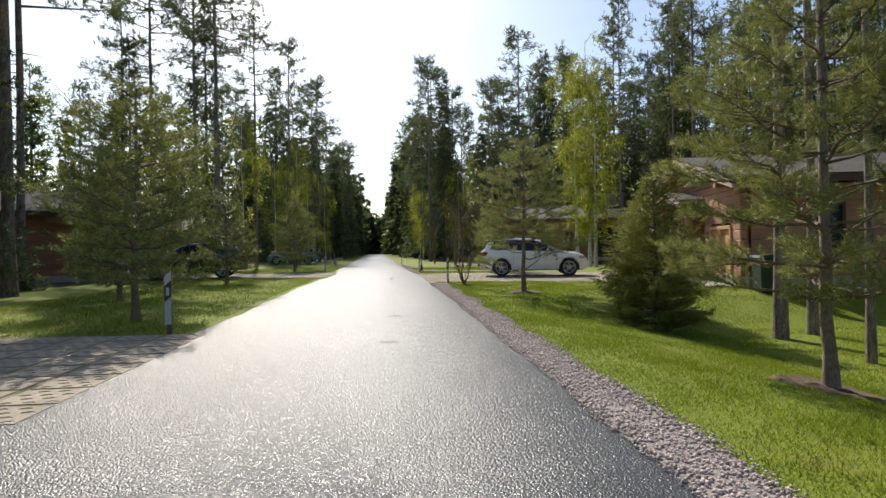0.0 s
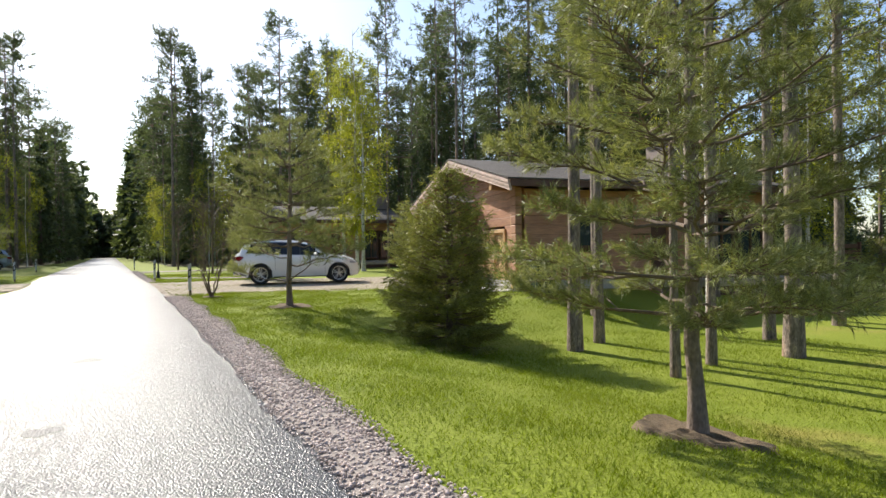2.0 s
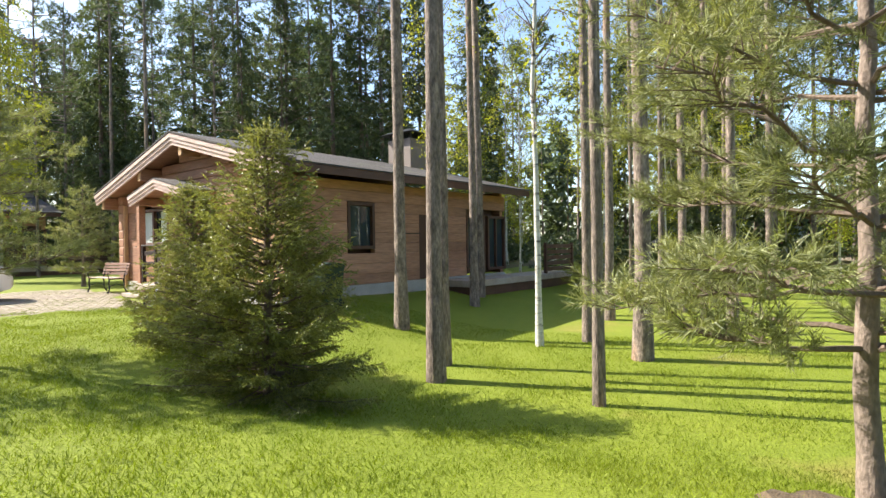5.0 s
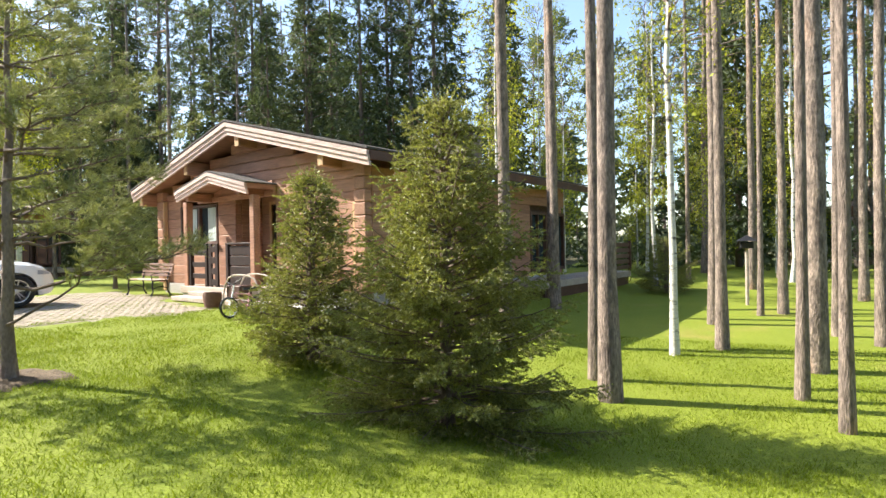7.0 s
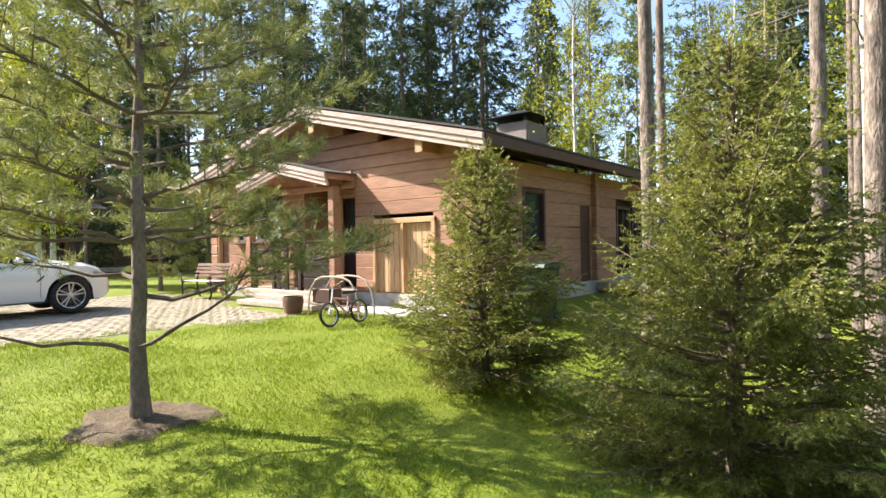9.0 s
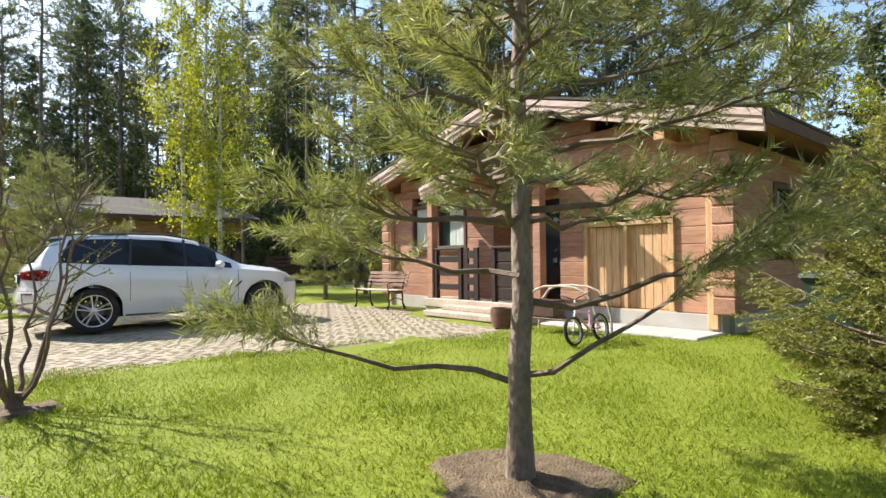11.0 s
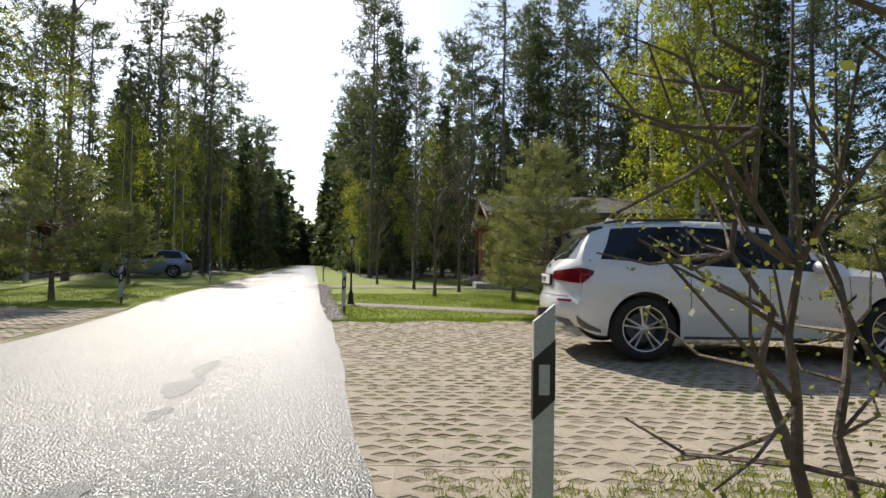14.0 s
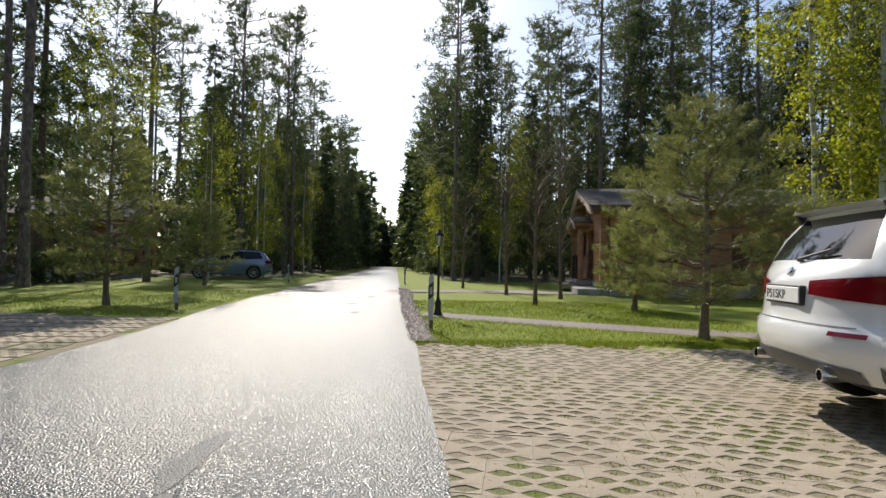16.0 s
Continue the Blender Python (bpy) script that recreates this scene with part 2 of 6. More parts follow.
# ---- mesh helpers ----
class Geo:
    """Vertices and faces of one part, gathered before they become a mesh."""

    def __init__(self):
        self.v, self.f = [], []

    def add(self, verts, faces):
        o = len(self.v)
        self.v += [tuple(p) for p in verts]
        self.f += [tuple(i + o for i in f) for f in faces]
        return self

    def box(self, x0, x1, y0, y1, z0, z1, c=0.006, m=None):
        lo, hi = (min(x0, x1), min(y0, y1), min(z0, z1)), (max(x0, x1), max(y0, y1), max(z0, z1))
        c = min(c, 0.3 * min(hi[i] - lo[i] for i in range(3)))
        verts, idx = [], {}
        for sx in (0, 1):
            for sy in (0, 1):
                for sz in (0, 1):
                    s = (sx, sy, sz)
                    for k in range(3):
                        p = [(hi[i] if s[i] else lo[i]) + (0 if i == k else (-c if s[i] else c)) for i in range(3)]
                        idx[s, k] = len(verts)
                        verts.append(Vector(p) if m is None else m @ Vector(p))
        faces = []
        for k in range(3):
            a, b = [(1, 2), (0, 2), (0, 1)][k]
            for s in (0, 1):
                q = []
                for da, db in ((0, 0), (1, 0), (1, 1), (0, 1)):
                    t = [0, 0, 0]
                    t[k], t[a], t[b] = s, da, db
                    q.append(idx[tuple(t), k])
                faces.append(q)
            for da in (0, 1):
                for db in (0, 1):
                    t0, t1 = [0, 0, 0], [0, 0, 0]
                    t0[a] = t1[a] = da
                    t0[b] = t1[b] = db
                    t0[k], t1[k] = 0, 1
                    faces.append([idx[tuple(t0), a], idx[tuple(t1), a], idx[tuple(t1), b], idx[tuple(t0), b]])
        for sx in (0, 1):
            for sy in (0, 1):
                for sz in (0, 1):
                    faces.append([idx[(sx, sy, sz), k] for k in range(3)])
        return self.add(verts, faces)

    def tube(self, pts, radii, n=8, cap=True):
        pts = [Vector(p) for p in pts]
        rings = []
        ref = Vector((0.31, 0.95, 0.05))
        for i, p in enumerate(pts):
            d = (pts[min(i + 1, len(pts) - 1)] - pts[max(i - 1, 0)]).normalized()
            if abs(d.dot(ref)) > 0.95:
                ref = Vector((1, 0, 0.1))
            a = d.cross(ref).normalized()
            b = d.cross(a)
            r = radii[i] if isinstance(radii, (list, tuple)) else radii
            rings.append([p + r * (math.cos(t) * a + math.sin(t) * b) for t in [2 * math.pi * j / n for j in range(n)]])
        verts = [q for ring in rings for q in ring]
        faces = [(i * n + j, i * n + (j + 1) % n, (i + 1) * n + (j + 1) % n, (i + 1) * n + j) for i in range(len(pts) - 1) for j in range(n)]
        if cap:
            faces += [tuple(range(n))[::-1], tuple((len(pts) - 1) * n + j for j in range(n))]
        return self.add(verts, faces)

    def lathe(self, prof, n=24, axis="z", at=(0, 0, 0)):
        verts = []
        for r, h in prof:
            for j in range(n):
                t = 2 * math.pi * j / n
                p = (r * math.cos(t), r * math.sin(t), h) if axis == "z" else (r * math.cos(t), h, r * math.sin(t))
                verts.append((p[0] + at[0], p[1] + at[1], p[2] + at[2]))
        faces = [(i * n + j, i * n + (j + 1) % n, (i + 1) * n + (j + 1) % n, (i + 1) * n + j) for i in range(len(prof) - 1) for j in range(n)]
        return self.add(verts, faces)

    def prism(self, outline, axis, a, b):
        """A closed outline drawn in the other two axes, pushed along axis from a to b."""
        n = len(outline)

        def put(p, h):
            return {"x": (h, p[0], p[1]), "y": (p[0], h, p[1]), "z": (p[0], p[1], h)}[axis]
        verts = [put(p, a) for p in outline] + [put(p, b) for p in outline]
        faces = [(i, (i + 1) % n, n + (i + 1) % n, n + i) for i in range(n)] + [tuple(range(n))[::-1], tuple(range(n, 2 * n))]
        return self.add(verts, faces)


def part(name, geo, mat, parent=None, label="", smooth=False, fix=True):
    """One mesh object, under a thing or a part where parent is given."""
    me = bpy.data.meshes.new(name)
    me.from_pydata(geo.v, [], geo.f)
    if fix:
        bm = bmesh.new()
        bm.from_mesh(me)
        bmesh.ops.recalc_face_normals(bm, faces=bm.faces)
        bm.to_mesh(me)
        bm.free()
    me.materials.append(mat)
    if smooth:
        me.shade_smooth()
        me.set_sharp_from_angle(angle=radians(40))
    ob = new(name, me)
    ob.parent = parent
    return tagged(ob, label)


def fast_part(name, V, F, mat, parent=None, label=""):
    """A mesh of many equal faces from numpy arrays."""
    V, F = np.ascontiguousarray(V, dtype=np.float32), np.ascontiguousarray(F, dtype=np.int32)
    me = bpy.data.meshes.new(name)
    m, k = F.shape
    me.vertices.add(len(V)), me.vertices.foreach_set("co", V.ravel())
    me.loops.add(m * k), me.loops.foreach_set("vertex_index", F.ravel())
    me.polygons.add(m), me.polygons.foreach_set("loop_start", np.arange(0, m * k, k, dtype=np.int32))
    me.update(calc_edges=True)
    me.materials.append(mat)
    ob = new(name, me)
    ob.parent = parent
    return tagged(ob, label)


def thing(name, m, label, category, group="", kind=""):
    ob = new(name)
    ob.empty_display_size = 0.2
    ob.matrix_world = m
    return tagged(ob, label, category, group, kind)


def smooth_step(t):
    t = np.clip(t, 0, 1)
    return t * t * (3 - 2 * t)


def ground_z(x, y):
    """The lawn falls gently away from the road before the house and lies level by the drive."""
    dip = -0.58 * smooth_step((x - 1.9) / 4.8) * (1 - smooth_step((y - 13.2) / 4.5))
    return dip * (1 - 0.45 * smooth_step((x - 13) / 10))


def gz(x, y):
    return float(ground_z(np.float64(x), np.float64(y)))


def road_right(y):
    return 1.45 + 0.16 * float(smooth_step((y - 4) / 16)) - 0.2 * float(smooth_step((y - 28) / 10)) - 0.010 * max(0.0, y - 38) + 0.02 * math.sin(1.7 * y) + 0.012 * math.sin(4.3 * y + 1)


def road_left(y):
    return -2.85 + 0.35 * math.exp(-((y - 30.5) / 4.5) ** 2) - 0.012 * max(0.0, y - 33) + 0.03 * math.sin(1.3 * y + 2) + 0.02 * math.sin(3.7 * y)


# ---- ground, road, gravel, drives ----
def axis_steps(near0, near1, step, far0, far1):
    a = list(np.arange(near0, near1 + 1e-6, step))
    lo, hi, s = near0, near1, step
    left, right = [], []
    while lo > far0:
        s *= 1.45
        lo -= s
        left.append(lo)
    s = step
    while hi < far1:
        s *= 1.45
        hi += s
        right.append(hi)
    return np.array(left[::-1] + a + right)


def inside(poly, x, y):
    hit = False
    for (x0, y0), (x1, y1) in zip(poly, poly[1:] + poly[:1]):
        if (y0 > y) != (y1 > y) and x < x0 + (y - y0) * (x1 - x0) / (y1 - y0):
            hit = not hit
    return hit


DRIVE = [(1.05, 23.05), (3.2, 23.1), (5.5, 22.35), (7.2, 21.8), (8.6, 20.9), (9.5, 21.0), (10.2, 24.4), (11.0, 24.6), (11.8, 28.6), (6.2, 31.1), (3.5, 31.3), (1.05, 31.4)]


def build_ground():
    xs, ys = axis_steps(-16, 26, 0.6, -600, 600), axis_steps(-4, 64, 0.8, -600, 900)
    X, Y = np.meshgrid(xs, ys, indexing="ij")
    Z = ground_z(X, Y) - 0.012
    rng = np.random.default_rng(3)
    bumps = 0.012 * np.sin(X * 1.9 + 0.7 * Y) * np.sin(Y * 1.3 + 1) + rng.normal(0, 0.004, X.shape)
    wild = np.clip((np.abs(X - 4) - 14) / 10, 0, 1)
    Z = Z + bumps * (1 + 6 * wild)
    under = (X > -3.6) & (X < 2.2)
    Z = np.where(under, np.minimum(Z, -0.03), Z)
    on_drive = np.array([[inside(DRIVE, a, b) for b in ys] for a in xs])
    drive = on_drive | ((X > 0.6) & (X < 1.9) & (Y > 22.6) & (Y < 31.6)) | ((X < -2) & (X > -16) & ((np.abs(Y - 9) < 3.4) | (np.abs(Y - 31) < 4)))
    Z = np.where(drive, np.minimum(Z, -0.032), Z)
    nx, ny = X.shape
    V = np.stack([X, Y, Z], -1).reshape(-1, 3)
    i, j = np.meshgrid(np.arange(nx - 1), np.arange(ny - 1), indexing="ij")
    a = (i * ny + j).ravel()
    F = np.stack([a, a + ny, a + ny + 1, a + 1], -1)
    ob = fast_part("ground", V, F, M_LAWN)
    cx, cy = (X[:-1, :-1] + X[1:, 1:]).ravel() / 2, (Y[:-1, :-1] + Y[1:, 1:]).ravel() / 2
    edge = 2.0 * np.sin(cy * 0.5) + 1.2 * np.sin(cy * 1.3 + 1)
    wood = (cx > 21 + edge) | (cx < -12.5 + 0.5 * edge) | ((cy > 58) & ((cx > 4.5) | (cx < -6.5)))
    ob.data.materials.append(M_LITTER)
    ob.data.polygons.foreach_set("material_index", (wood & ~((cx > 0) & (cx < 40) & (cy < 19))).astype(np.int32))
    ob.data.shade_smooth()
    return tagged(ob, "mown green lawn running out under the forest", "ground", kind="structure")


build_ground()


def strip(name, ys, left, right, z, mat, label, category, cols=5, crown=0.0):
    V, F = [], []
    for y in ys:
        l, r = left(y), right(y)
        for k in range(cols + 1):
            x = l + (r - l) * k / cols
            V.append((x, y, z + crown * (1 - (2 * k / cols - 1) ** 2) - (0.006 if k in (0, cols) else 0)))
    n = cols + 1
    F = [(i * n + k, i * n + k + 1, (i + 1) * n + k + 1, (i + 1) * n + k) for i in range(len(ys) - 1) for k in range(cols)]
    ob = fast_part(name, V, F, mat)
    ob.data.shade_smooth()
    return tagged(ob, label, category, kind="structure")


road_ys = list(np.arange(-30, 70, 0.35)) + list(np.arange(70, 176, 4.0))
strip("road", road_ys, road_left, road_right, 0.0, M_ASPHALT, "grey sun-glazed asphalt lane with ragged edges", "road", 14, 0.012)


def blob_patch(cx, cy, rx, ry, seed, mat, z, name, label, category):
    r = random.Random(seed)
    ph = [r.uniform(0, 6.28) for _ in range(4)]
    n = 36
    V = [(cx, cy, z)]
    for i in range(n):
        t = 2 * math.pi * i / n
        k = 1 + 0.22 * math.sin(2 * t + ph[0]) + 0.16 * math.sin(3 * t + ph[1]) + 0.09 * math.sin(5 * t + ph[2])
        V.append((cx + rx * k * math.cos(t), cy + ry * k * math.sin(t), z - 0.002))
    F = [(0, 1 + i, 1 + (i + 1) % n) for i in range(n)]
    return tagged(fast_part(name, V, F, mat), label, category, kind="structure")


for i, (px, py, rx, ry) in enumerate(((0.27, 26.6, 0.10, 0.36), (0.25, 25.75, 0.11, 0.42), (0.28, 24.9, 0.07, 0.16), (0.15, 12.9, 0.12, 0.17), (-0.02, 10.05, 0.10, 0.12),
                                      (0.25, 23.5, 0.12, 0.15), (0.4, 35.5, 0.12, 0.2), (0.1, 38.0, 0.14, 0.3), (0.45, 41.0, 0.12, 0.5))):
    blob_patch(px, py, rx, ry, i, M_PATCH, 0.016, "asphalt_patch", "dull worn patch in the shiny asphalt", "road patch")


def gravel(name, ys, left, right, density, seed, label):
    strip(name, ys, left, right, 0.002, M_GBED, label, "gravel", 4, 0.004)
    rng = np.random.default_rng(seed)
    g = bmesh.new()
    bmesh.ops.create_cone(g, segments=4, radius1=1.0, radius2=0.55, depth=1.3, cap_ends=True, cap_tris=True)
    g.verts.ensure_lookup_table()
    base = np.array([v.co[:] for v in g.verts])
    bmesh.ops.triangulate(g, faces=g.faces)
    tri = np.array([[v.index for v in f.verts] for f in g.faces])
    g.free()
    y0, y1 = min(ys), max(ys)
    n = int(density * (y1 - y0) * 0.5)
    y = rng.uniform(y0, y1, n)
    l, r = np.array([left(v) for v in y]), np.array([right(v) for v in y])
    u = rng.beta(1.0, 1.0, n) * 1.24 - 0.1
    x = l + (r - l) * u
    s = rng.uniform(0.007, 0.017, n) * np.where((u < 0) | (u > 1.0), 0.7, 1.0)
    sc = s[:, None] * np.stack([rng.uniform(0.7, 1.4, n), rng.uniform(0.7, 1.4, n), rng.uniform(0.5, 0.9, n)], -1)
    jit = 1 + rng.uniform(-0.22, 0.22, (n, len(base), 1))
    V = base[None] * jit * sc[:, None, :] + np.stack([x, y, 0.004 + s * 0.45], -1)[:, None, :]
    F = tri[None] + (np.arange(n) * len(base))[:, None, None]
    tagged(fast_part("gravel_stones", V.reshape(-1, 3), F.reshape(-1, 3), M_STONE), "loose pinkish grey gravel along the asphalt edge", "gravel", kind="stuff")


gravel("gravel_verge", list(np.arange(1.0, 22.9, 0.3)), lambda y: road_right(y) - 0.01, lambda y: road_right(y) + 0.46 + 0.05 * math.sin(2.1 * y), 1500, 5, "strip of pinkish crushed stone beside the asphalt")
gravel("gravel_verge_far", list(np.arange(31.3, 48, 0.4)), lambda y: road_right(y) - 0.01, lambda y: road_right(y) + 0.36 + 0.04 * math.sin(2.1 * y), 350, 6, "strip of crushed stone beside the asphalt")
strip("gravel_path", [0.0, 0.2, 0.4, 0.6, 0.8, 1.0], lambda t: 0.0, lambda t: 1.0, 0.006, M_GBED, "narrow grey gravel footpath through the grass", "path")
path_ob = bpy.data.objects["gravel_path"]
pv = []
for i, t in enumerate((0.0, 0.2, 0.4, 0.6, 0.8, 1.0)):
    cx, cy = 1.9 + 5.6 * t, 35.6 - 4.2 * t + 0.9 * t * t
    for k in range(6):
        pv.append((cx + 0.25 * (k / 5 - 0.5), cy + 0.85 * (k / 5 - 0.5) * 1.2, 0.008 if k not in (0, 5) else -0.01))
for v, p in zip(path_ob.data.vertices, pv):
    v.co = p
blob_patch(5.2, 45.6, 3.6, 1.5, 3, M_GBED, 0.008, "far_gravel_drive", "pale sandy drive of the next house", "drive")

# grass pavers: staggered almond openings in concrete blocks
AX, AY = Vector((0.978, -0.208, 0)), Vector((0.208, 0.978, 0))
CELL_X, CELL_Y = 0.174, 0.120


def paver_geo(cells_x, cells_y, hole):
    V, F = [], []
    for j in range(cells_y):
        cells = [(i, i + 1, True) for i in range(cells_x)] if j % 2 == 0 else [(0, 0.5, False)] + [(i + 0.5, i + 1.5, True) for i in range(cells_x - 1)] + [(cells_x - 0.5, cells_x, False)]
        for a0, a1, open_cell in cells:
            x0, x1, y0, y1 = a0 * CELL_X, a1 * CELL_X, j * CELL_Y, (j + 1) * CELL_Y
            o = len(V)
            if not open_cell:
                V += [(x0, y0, 0), (x1, y0, 0), (x1, y1, 0), (x0, y1, 0)]
                F.append((o, o + 1, o + 2, o + 3))
                continue
            mx, my = (x0 + x1) / 2, (y0 + y1) / 2
            V += [(x0, y0, 0), (mx, y0, 0), (x1, y0, 0), (x1, my, 0), (x1, y1, 0), (mx, y1, 0), (x0, y1, 0), (x0, my, 0)]
            ang = [(-0.23, -0.25), (0, -0.40), (0.23, -0.25), (0.45, 0), (0.23, 0.25), (0, 0.40), (-0.23, 0.25), (-0.45, 0)]
            V += [(mx + a * CELL_X * hole, my + b * CELL_Y * hole, -0.003) for a, b in ang]
            V += [(mx + a * CELL_X * hole * 0.92, my + b * CELL_Y * hole * 0.92, -0.03) for a, b in ang]
            for k in range(8):
                q = (k + 1) % 8
                F += [(o + k, o + q, o + 8 + q, o + 8 + k), (o + 8 + k, o + 8 + q, o + 16 + q, o + 16 + k)]
    nx, ny = cells_x * CELL_X, cells_y * CELL_Y
    o = len(V)
    V += [(0, 0, 0), (nx, 0, 0), (nx, ny, 0), (0, ny, 0), (0, 0, -0.03), (nx, 0, -0.03), (nx, ny, -0.03), (0, ny, -0.03)]
    F += [(o, o + 4, o + 5, o + 1), (o + 1, o + 5, o + 6, o + 2), (o + 2, o + 6, o + 7, o + 3), (o + 3, o + 7, o + 4, o)]
    return V, F


def build_drive():
    top = tagged(new("paved_drive"), "drive of sandy grass pavers with grass in the openings", "drive", kind="structure")
    bed = Geo().add([(x, y, -0.0245) for x, y in DRIVE], [tuple(range(len(DRIVE)))])
    part("paver_bed", bed, M_SAND, top)
    V, F = paver_geo(3, 4, 1.0)
    me = bpy.data.meshes.new("paver")
    me.from_pydata(V, [], F)
    me.materials.append(M_PAVER)
    r = random.Random(8)
    bx, by = 3 * CELL_X + 0.001, 4 * CELL_Y + 0.001
    count, rest_v, rest_f = 0, [], []
    turn = Euler((0, 0, radians(-12))).to_matrix()
    spots = []
    for j in range(-20, 32):
        for i in range(-10, 28):
            c = Vector((5.0, 25.0, 0)) + AX * ((i + (0.5 if j % 2 else 0)) * bx) + AY * (j * by)
            mid = c + AX * bx / 2 + AY * by / 2
            if inside(DRIVE, mid.x, mid.y) and mid.x > road_right(mid.y) - 0.45:
                spots.append((mid.x * 1.2 + abs(mid.y - 25), c))
    spots.sort(key=lambda s: s[0])
    for k, (_, c) in enumerate(spots):
        z = -0.017 + r.uniform(-0.0015, 0.0015)
        tilt = Euler((r.uniform(-0.003, 0.003), r.uniform(-0.003, 0.003), radians(-12))).to_matrix()
        if k < 300:
            ob = new("paver", me)
            ob.parent = top
            ob.matrix_basis = Matrix.Translation((c.x, c.y, z)) @ tilt.to_4x4()
        else:
            o = len(rest_v)
            rest_v += [tuple(tilt @ Vector(v) + Vector((c.x, c.y, z))) for v in V]
            rest_f += [tuple(q + o for q in f) for f in F]
    if rest_v:
        part("more_pavers", Geo().add(rest_v, rest_f), M_PAVER, top, fix=False)["kind"] = "stuff"


build_drive()


def left_drive(name, y0, y1, skew):
    poly = [(road_left(y0) + 0.05, y0), (road_left((y0 + y1) / 2) + 0.1, (y0 + y1) / 2), (road_left(y1) + 0.05, y1), (-9, y1 + skew), (-15, y1 + 2 * skew), (-15, y0 + 2 * skew), (-9, y0 + skew)]
    top = tagged(new(name), "paved side drive of grey-brown concrete blocks", "drive", kind="structure")
    part("drive_bed", Geo().add([(x, y, -0.004) for x, y in poly], [tuple(range(len(poly)))]), M_SAND, top)
    V0, F0 = paver_geo(3, 4, 0.7)
    rv, rf = [], []
    for j in range(-4, 14):
        for i in range(0, 26):
            c = Vector((-2.6 - i * 0.606, y0 - 1 + j * 0.546, 0.004))
            if inside(poly, c.x - 0.45, c.y + 0.27):
                o = len(rv)
                rv += [(v[0] + c.x - 0.6, v[1] + c.y, v[2] + c.z) for v in V0]
                rf += [tuple(q + o for q in f) for f in F0]
    part("pavers", Geo().add(rv, rf), M_PAVER, top, fix=False)["kind"] = "stuff"


left_drive("side_drive_near", 7.0, 11.3, 0.9)
left_drive("side_drive_far", 28.6, 33.9, 1.2)


# ---- grass blades ----
def grass(name, n, x0, x1, y0, y1, seed, keep, tall=0.036, sink=0.0):
    rng = np.random.default_rng(seed)
    x, y = rng.uniform(x0, x1, n), rng.uniform(y0, y1, n)
    ok = np.array([keep(a, b) for a, b in zip(x, y)])
    clump = 0.5 + 0.5 * np.sin(x * 3.1 + 1.3 * np.sin(y * 2.3)) * np.sin(y * 2.7)
    ok &= rng.uniform(0, 1, n) < 0.55 + 0.45 * clump
    x, y, clump = x[ok], y[ok], clump[ok]
    n = len(x)
    h = tall * rng.uniform(0.45, 1.25, n) * (0.75 + 0.5 * clump)
    a, lean = rng.uniform(0, 6.283, n), rng.normal(0, 0.6, (n, 2))
    w = rng.uniform(0.0025, 0.0055, n)
    z = ground_z(x, y) - 0.012 - sink
    b0 = np.stack([x - w * np.cos(a), y - w * np.sin(a), z], -1)
    b1 = np.stack([x + w * np.cos(a), y + w * np.sin(a), z], -1)
    tip = np.stack([x + lean[:, 0] * h, y + lean[:, 1] * h, z + h], -1)
    V = np.stack([b0, b1, tip], 1).reshape(-1, 3)
    tagged(fast_part(name, V, np.arange(3 * n).reshape(-1, 3), M_BLADE), "short bright green mown grass", "grass", kind="stuff")


MULCH = ((4.70, 8.38, 0.58), (3.78, 17.85, 0.54), (2.68, 21.72, 0.30))


def lawn_ok(x, y):
    if x < road_right(y) + 0.40 + 0.04 * math.sin(9 * y) or inside(DRIVE, x, y - 0.16 - 0.10 * math.sin(5 * x) - 0.06 * math.sin(17 * x)):
        return False
    return all((x - a) ** 2 + (y - b) ** 2 > (c * (0.78 + 0.12 * math.sin(5 * math.atan2(y - b, x - a)))) ** 2 for a, b, c in MULCH)


grass("grass_near", 210000, 1.7, 6.0, 5.0, 23.2, 11, lawn_ok)
grass("grass_mid", 150000, 6.0, 12.0, 4.5, 21.5, 12, lawn_ok, 0.042)
grass("grass_verge", 50000, 1.3, 8.0, 31.2, 40.0, 13, lambda x, y: x > road_right(y) + 0.3 and abs(y - (35.6 - 4.2 * (x - 1.9) / 5.6)) > 0.55, 0.06)
grass("grass_across", 60000, -9.0, -2.9, 11.4, 28.5, 14, lambda x, y: x < road_left(y) - 0.15, 0.06)
grass("grass_across_far", 25000, -9.0, -3.0, 34.0, 44.0, 15, lambda x, y: x < road_left(y) - 0.15 and y > 34.3 - 0.13 * (x + 3), 0.06)


def in_opening(x, y):
    """Whether a spot on the drive lies in one of the openings of the grass pavers, where moss and grass have settled."""
    if not inside(DRIVE, x, y) or x < 1.8 or math.sin(x * 1.7 + y) + math.sin(y * 1.1 - x * 0.6) + 0.5 * math.sin(5.1 * x + 3 * y) < -0.5:
        return False
    u, v = AX.x * (x - 5) + AX.y * (y - 25), AY.x * (x - 5) + AY.y * (y - 25)
    j = math.floor(v / (4 * CELL_Y + 0.001))
    v -= j * (4 * CELL_Y + 0.001)
    u -= (0.5 if j % 2 else 0.0) * (3 * CELL_X + 0.001)
    u %= 3 * CELL_X + 0.001
    row = int(v / CELL_Y)
    fu, fv = ((u - (CELL_X / 2 if row % 2 else 0)) / CELL_X) % 1 - 0.5, v / CELL_Y - row - 0.5
    return abs(fu) / 0.40 + abs(fv) / 0.36 < 1


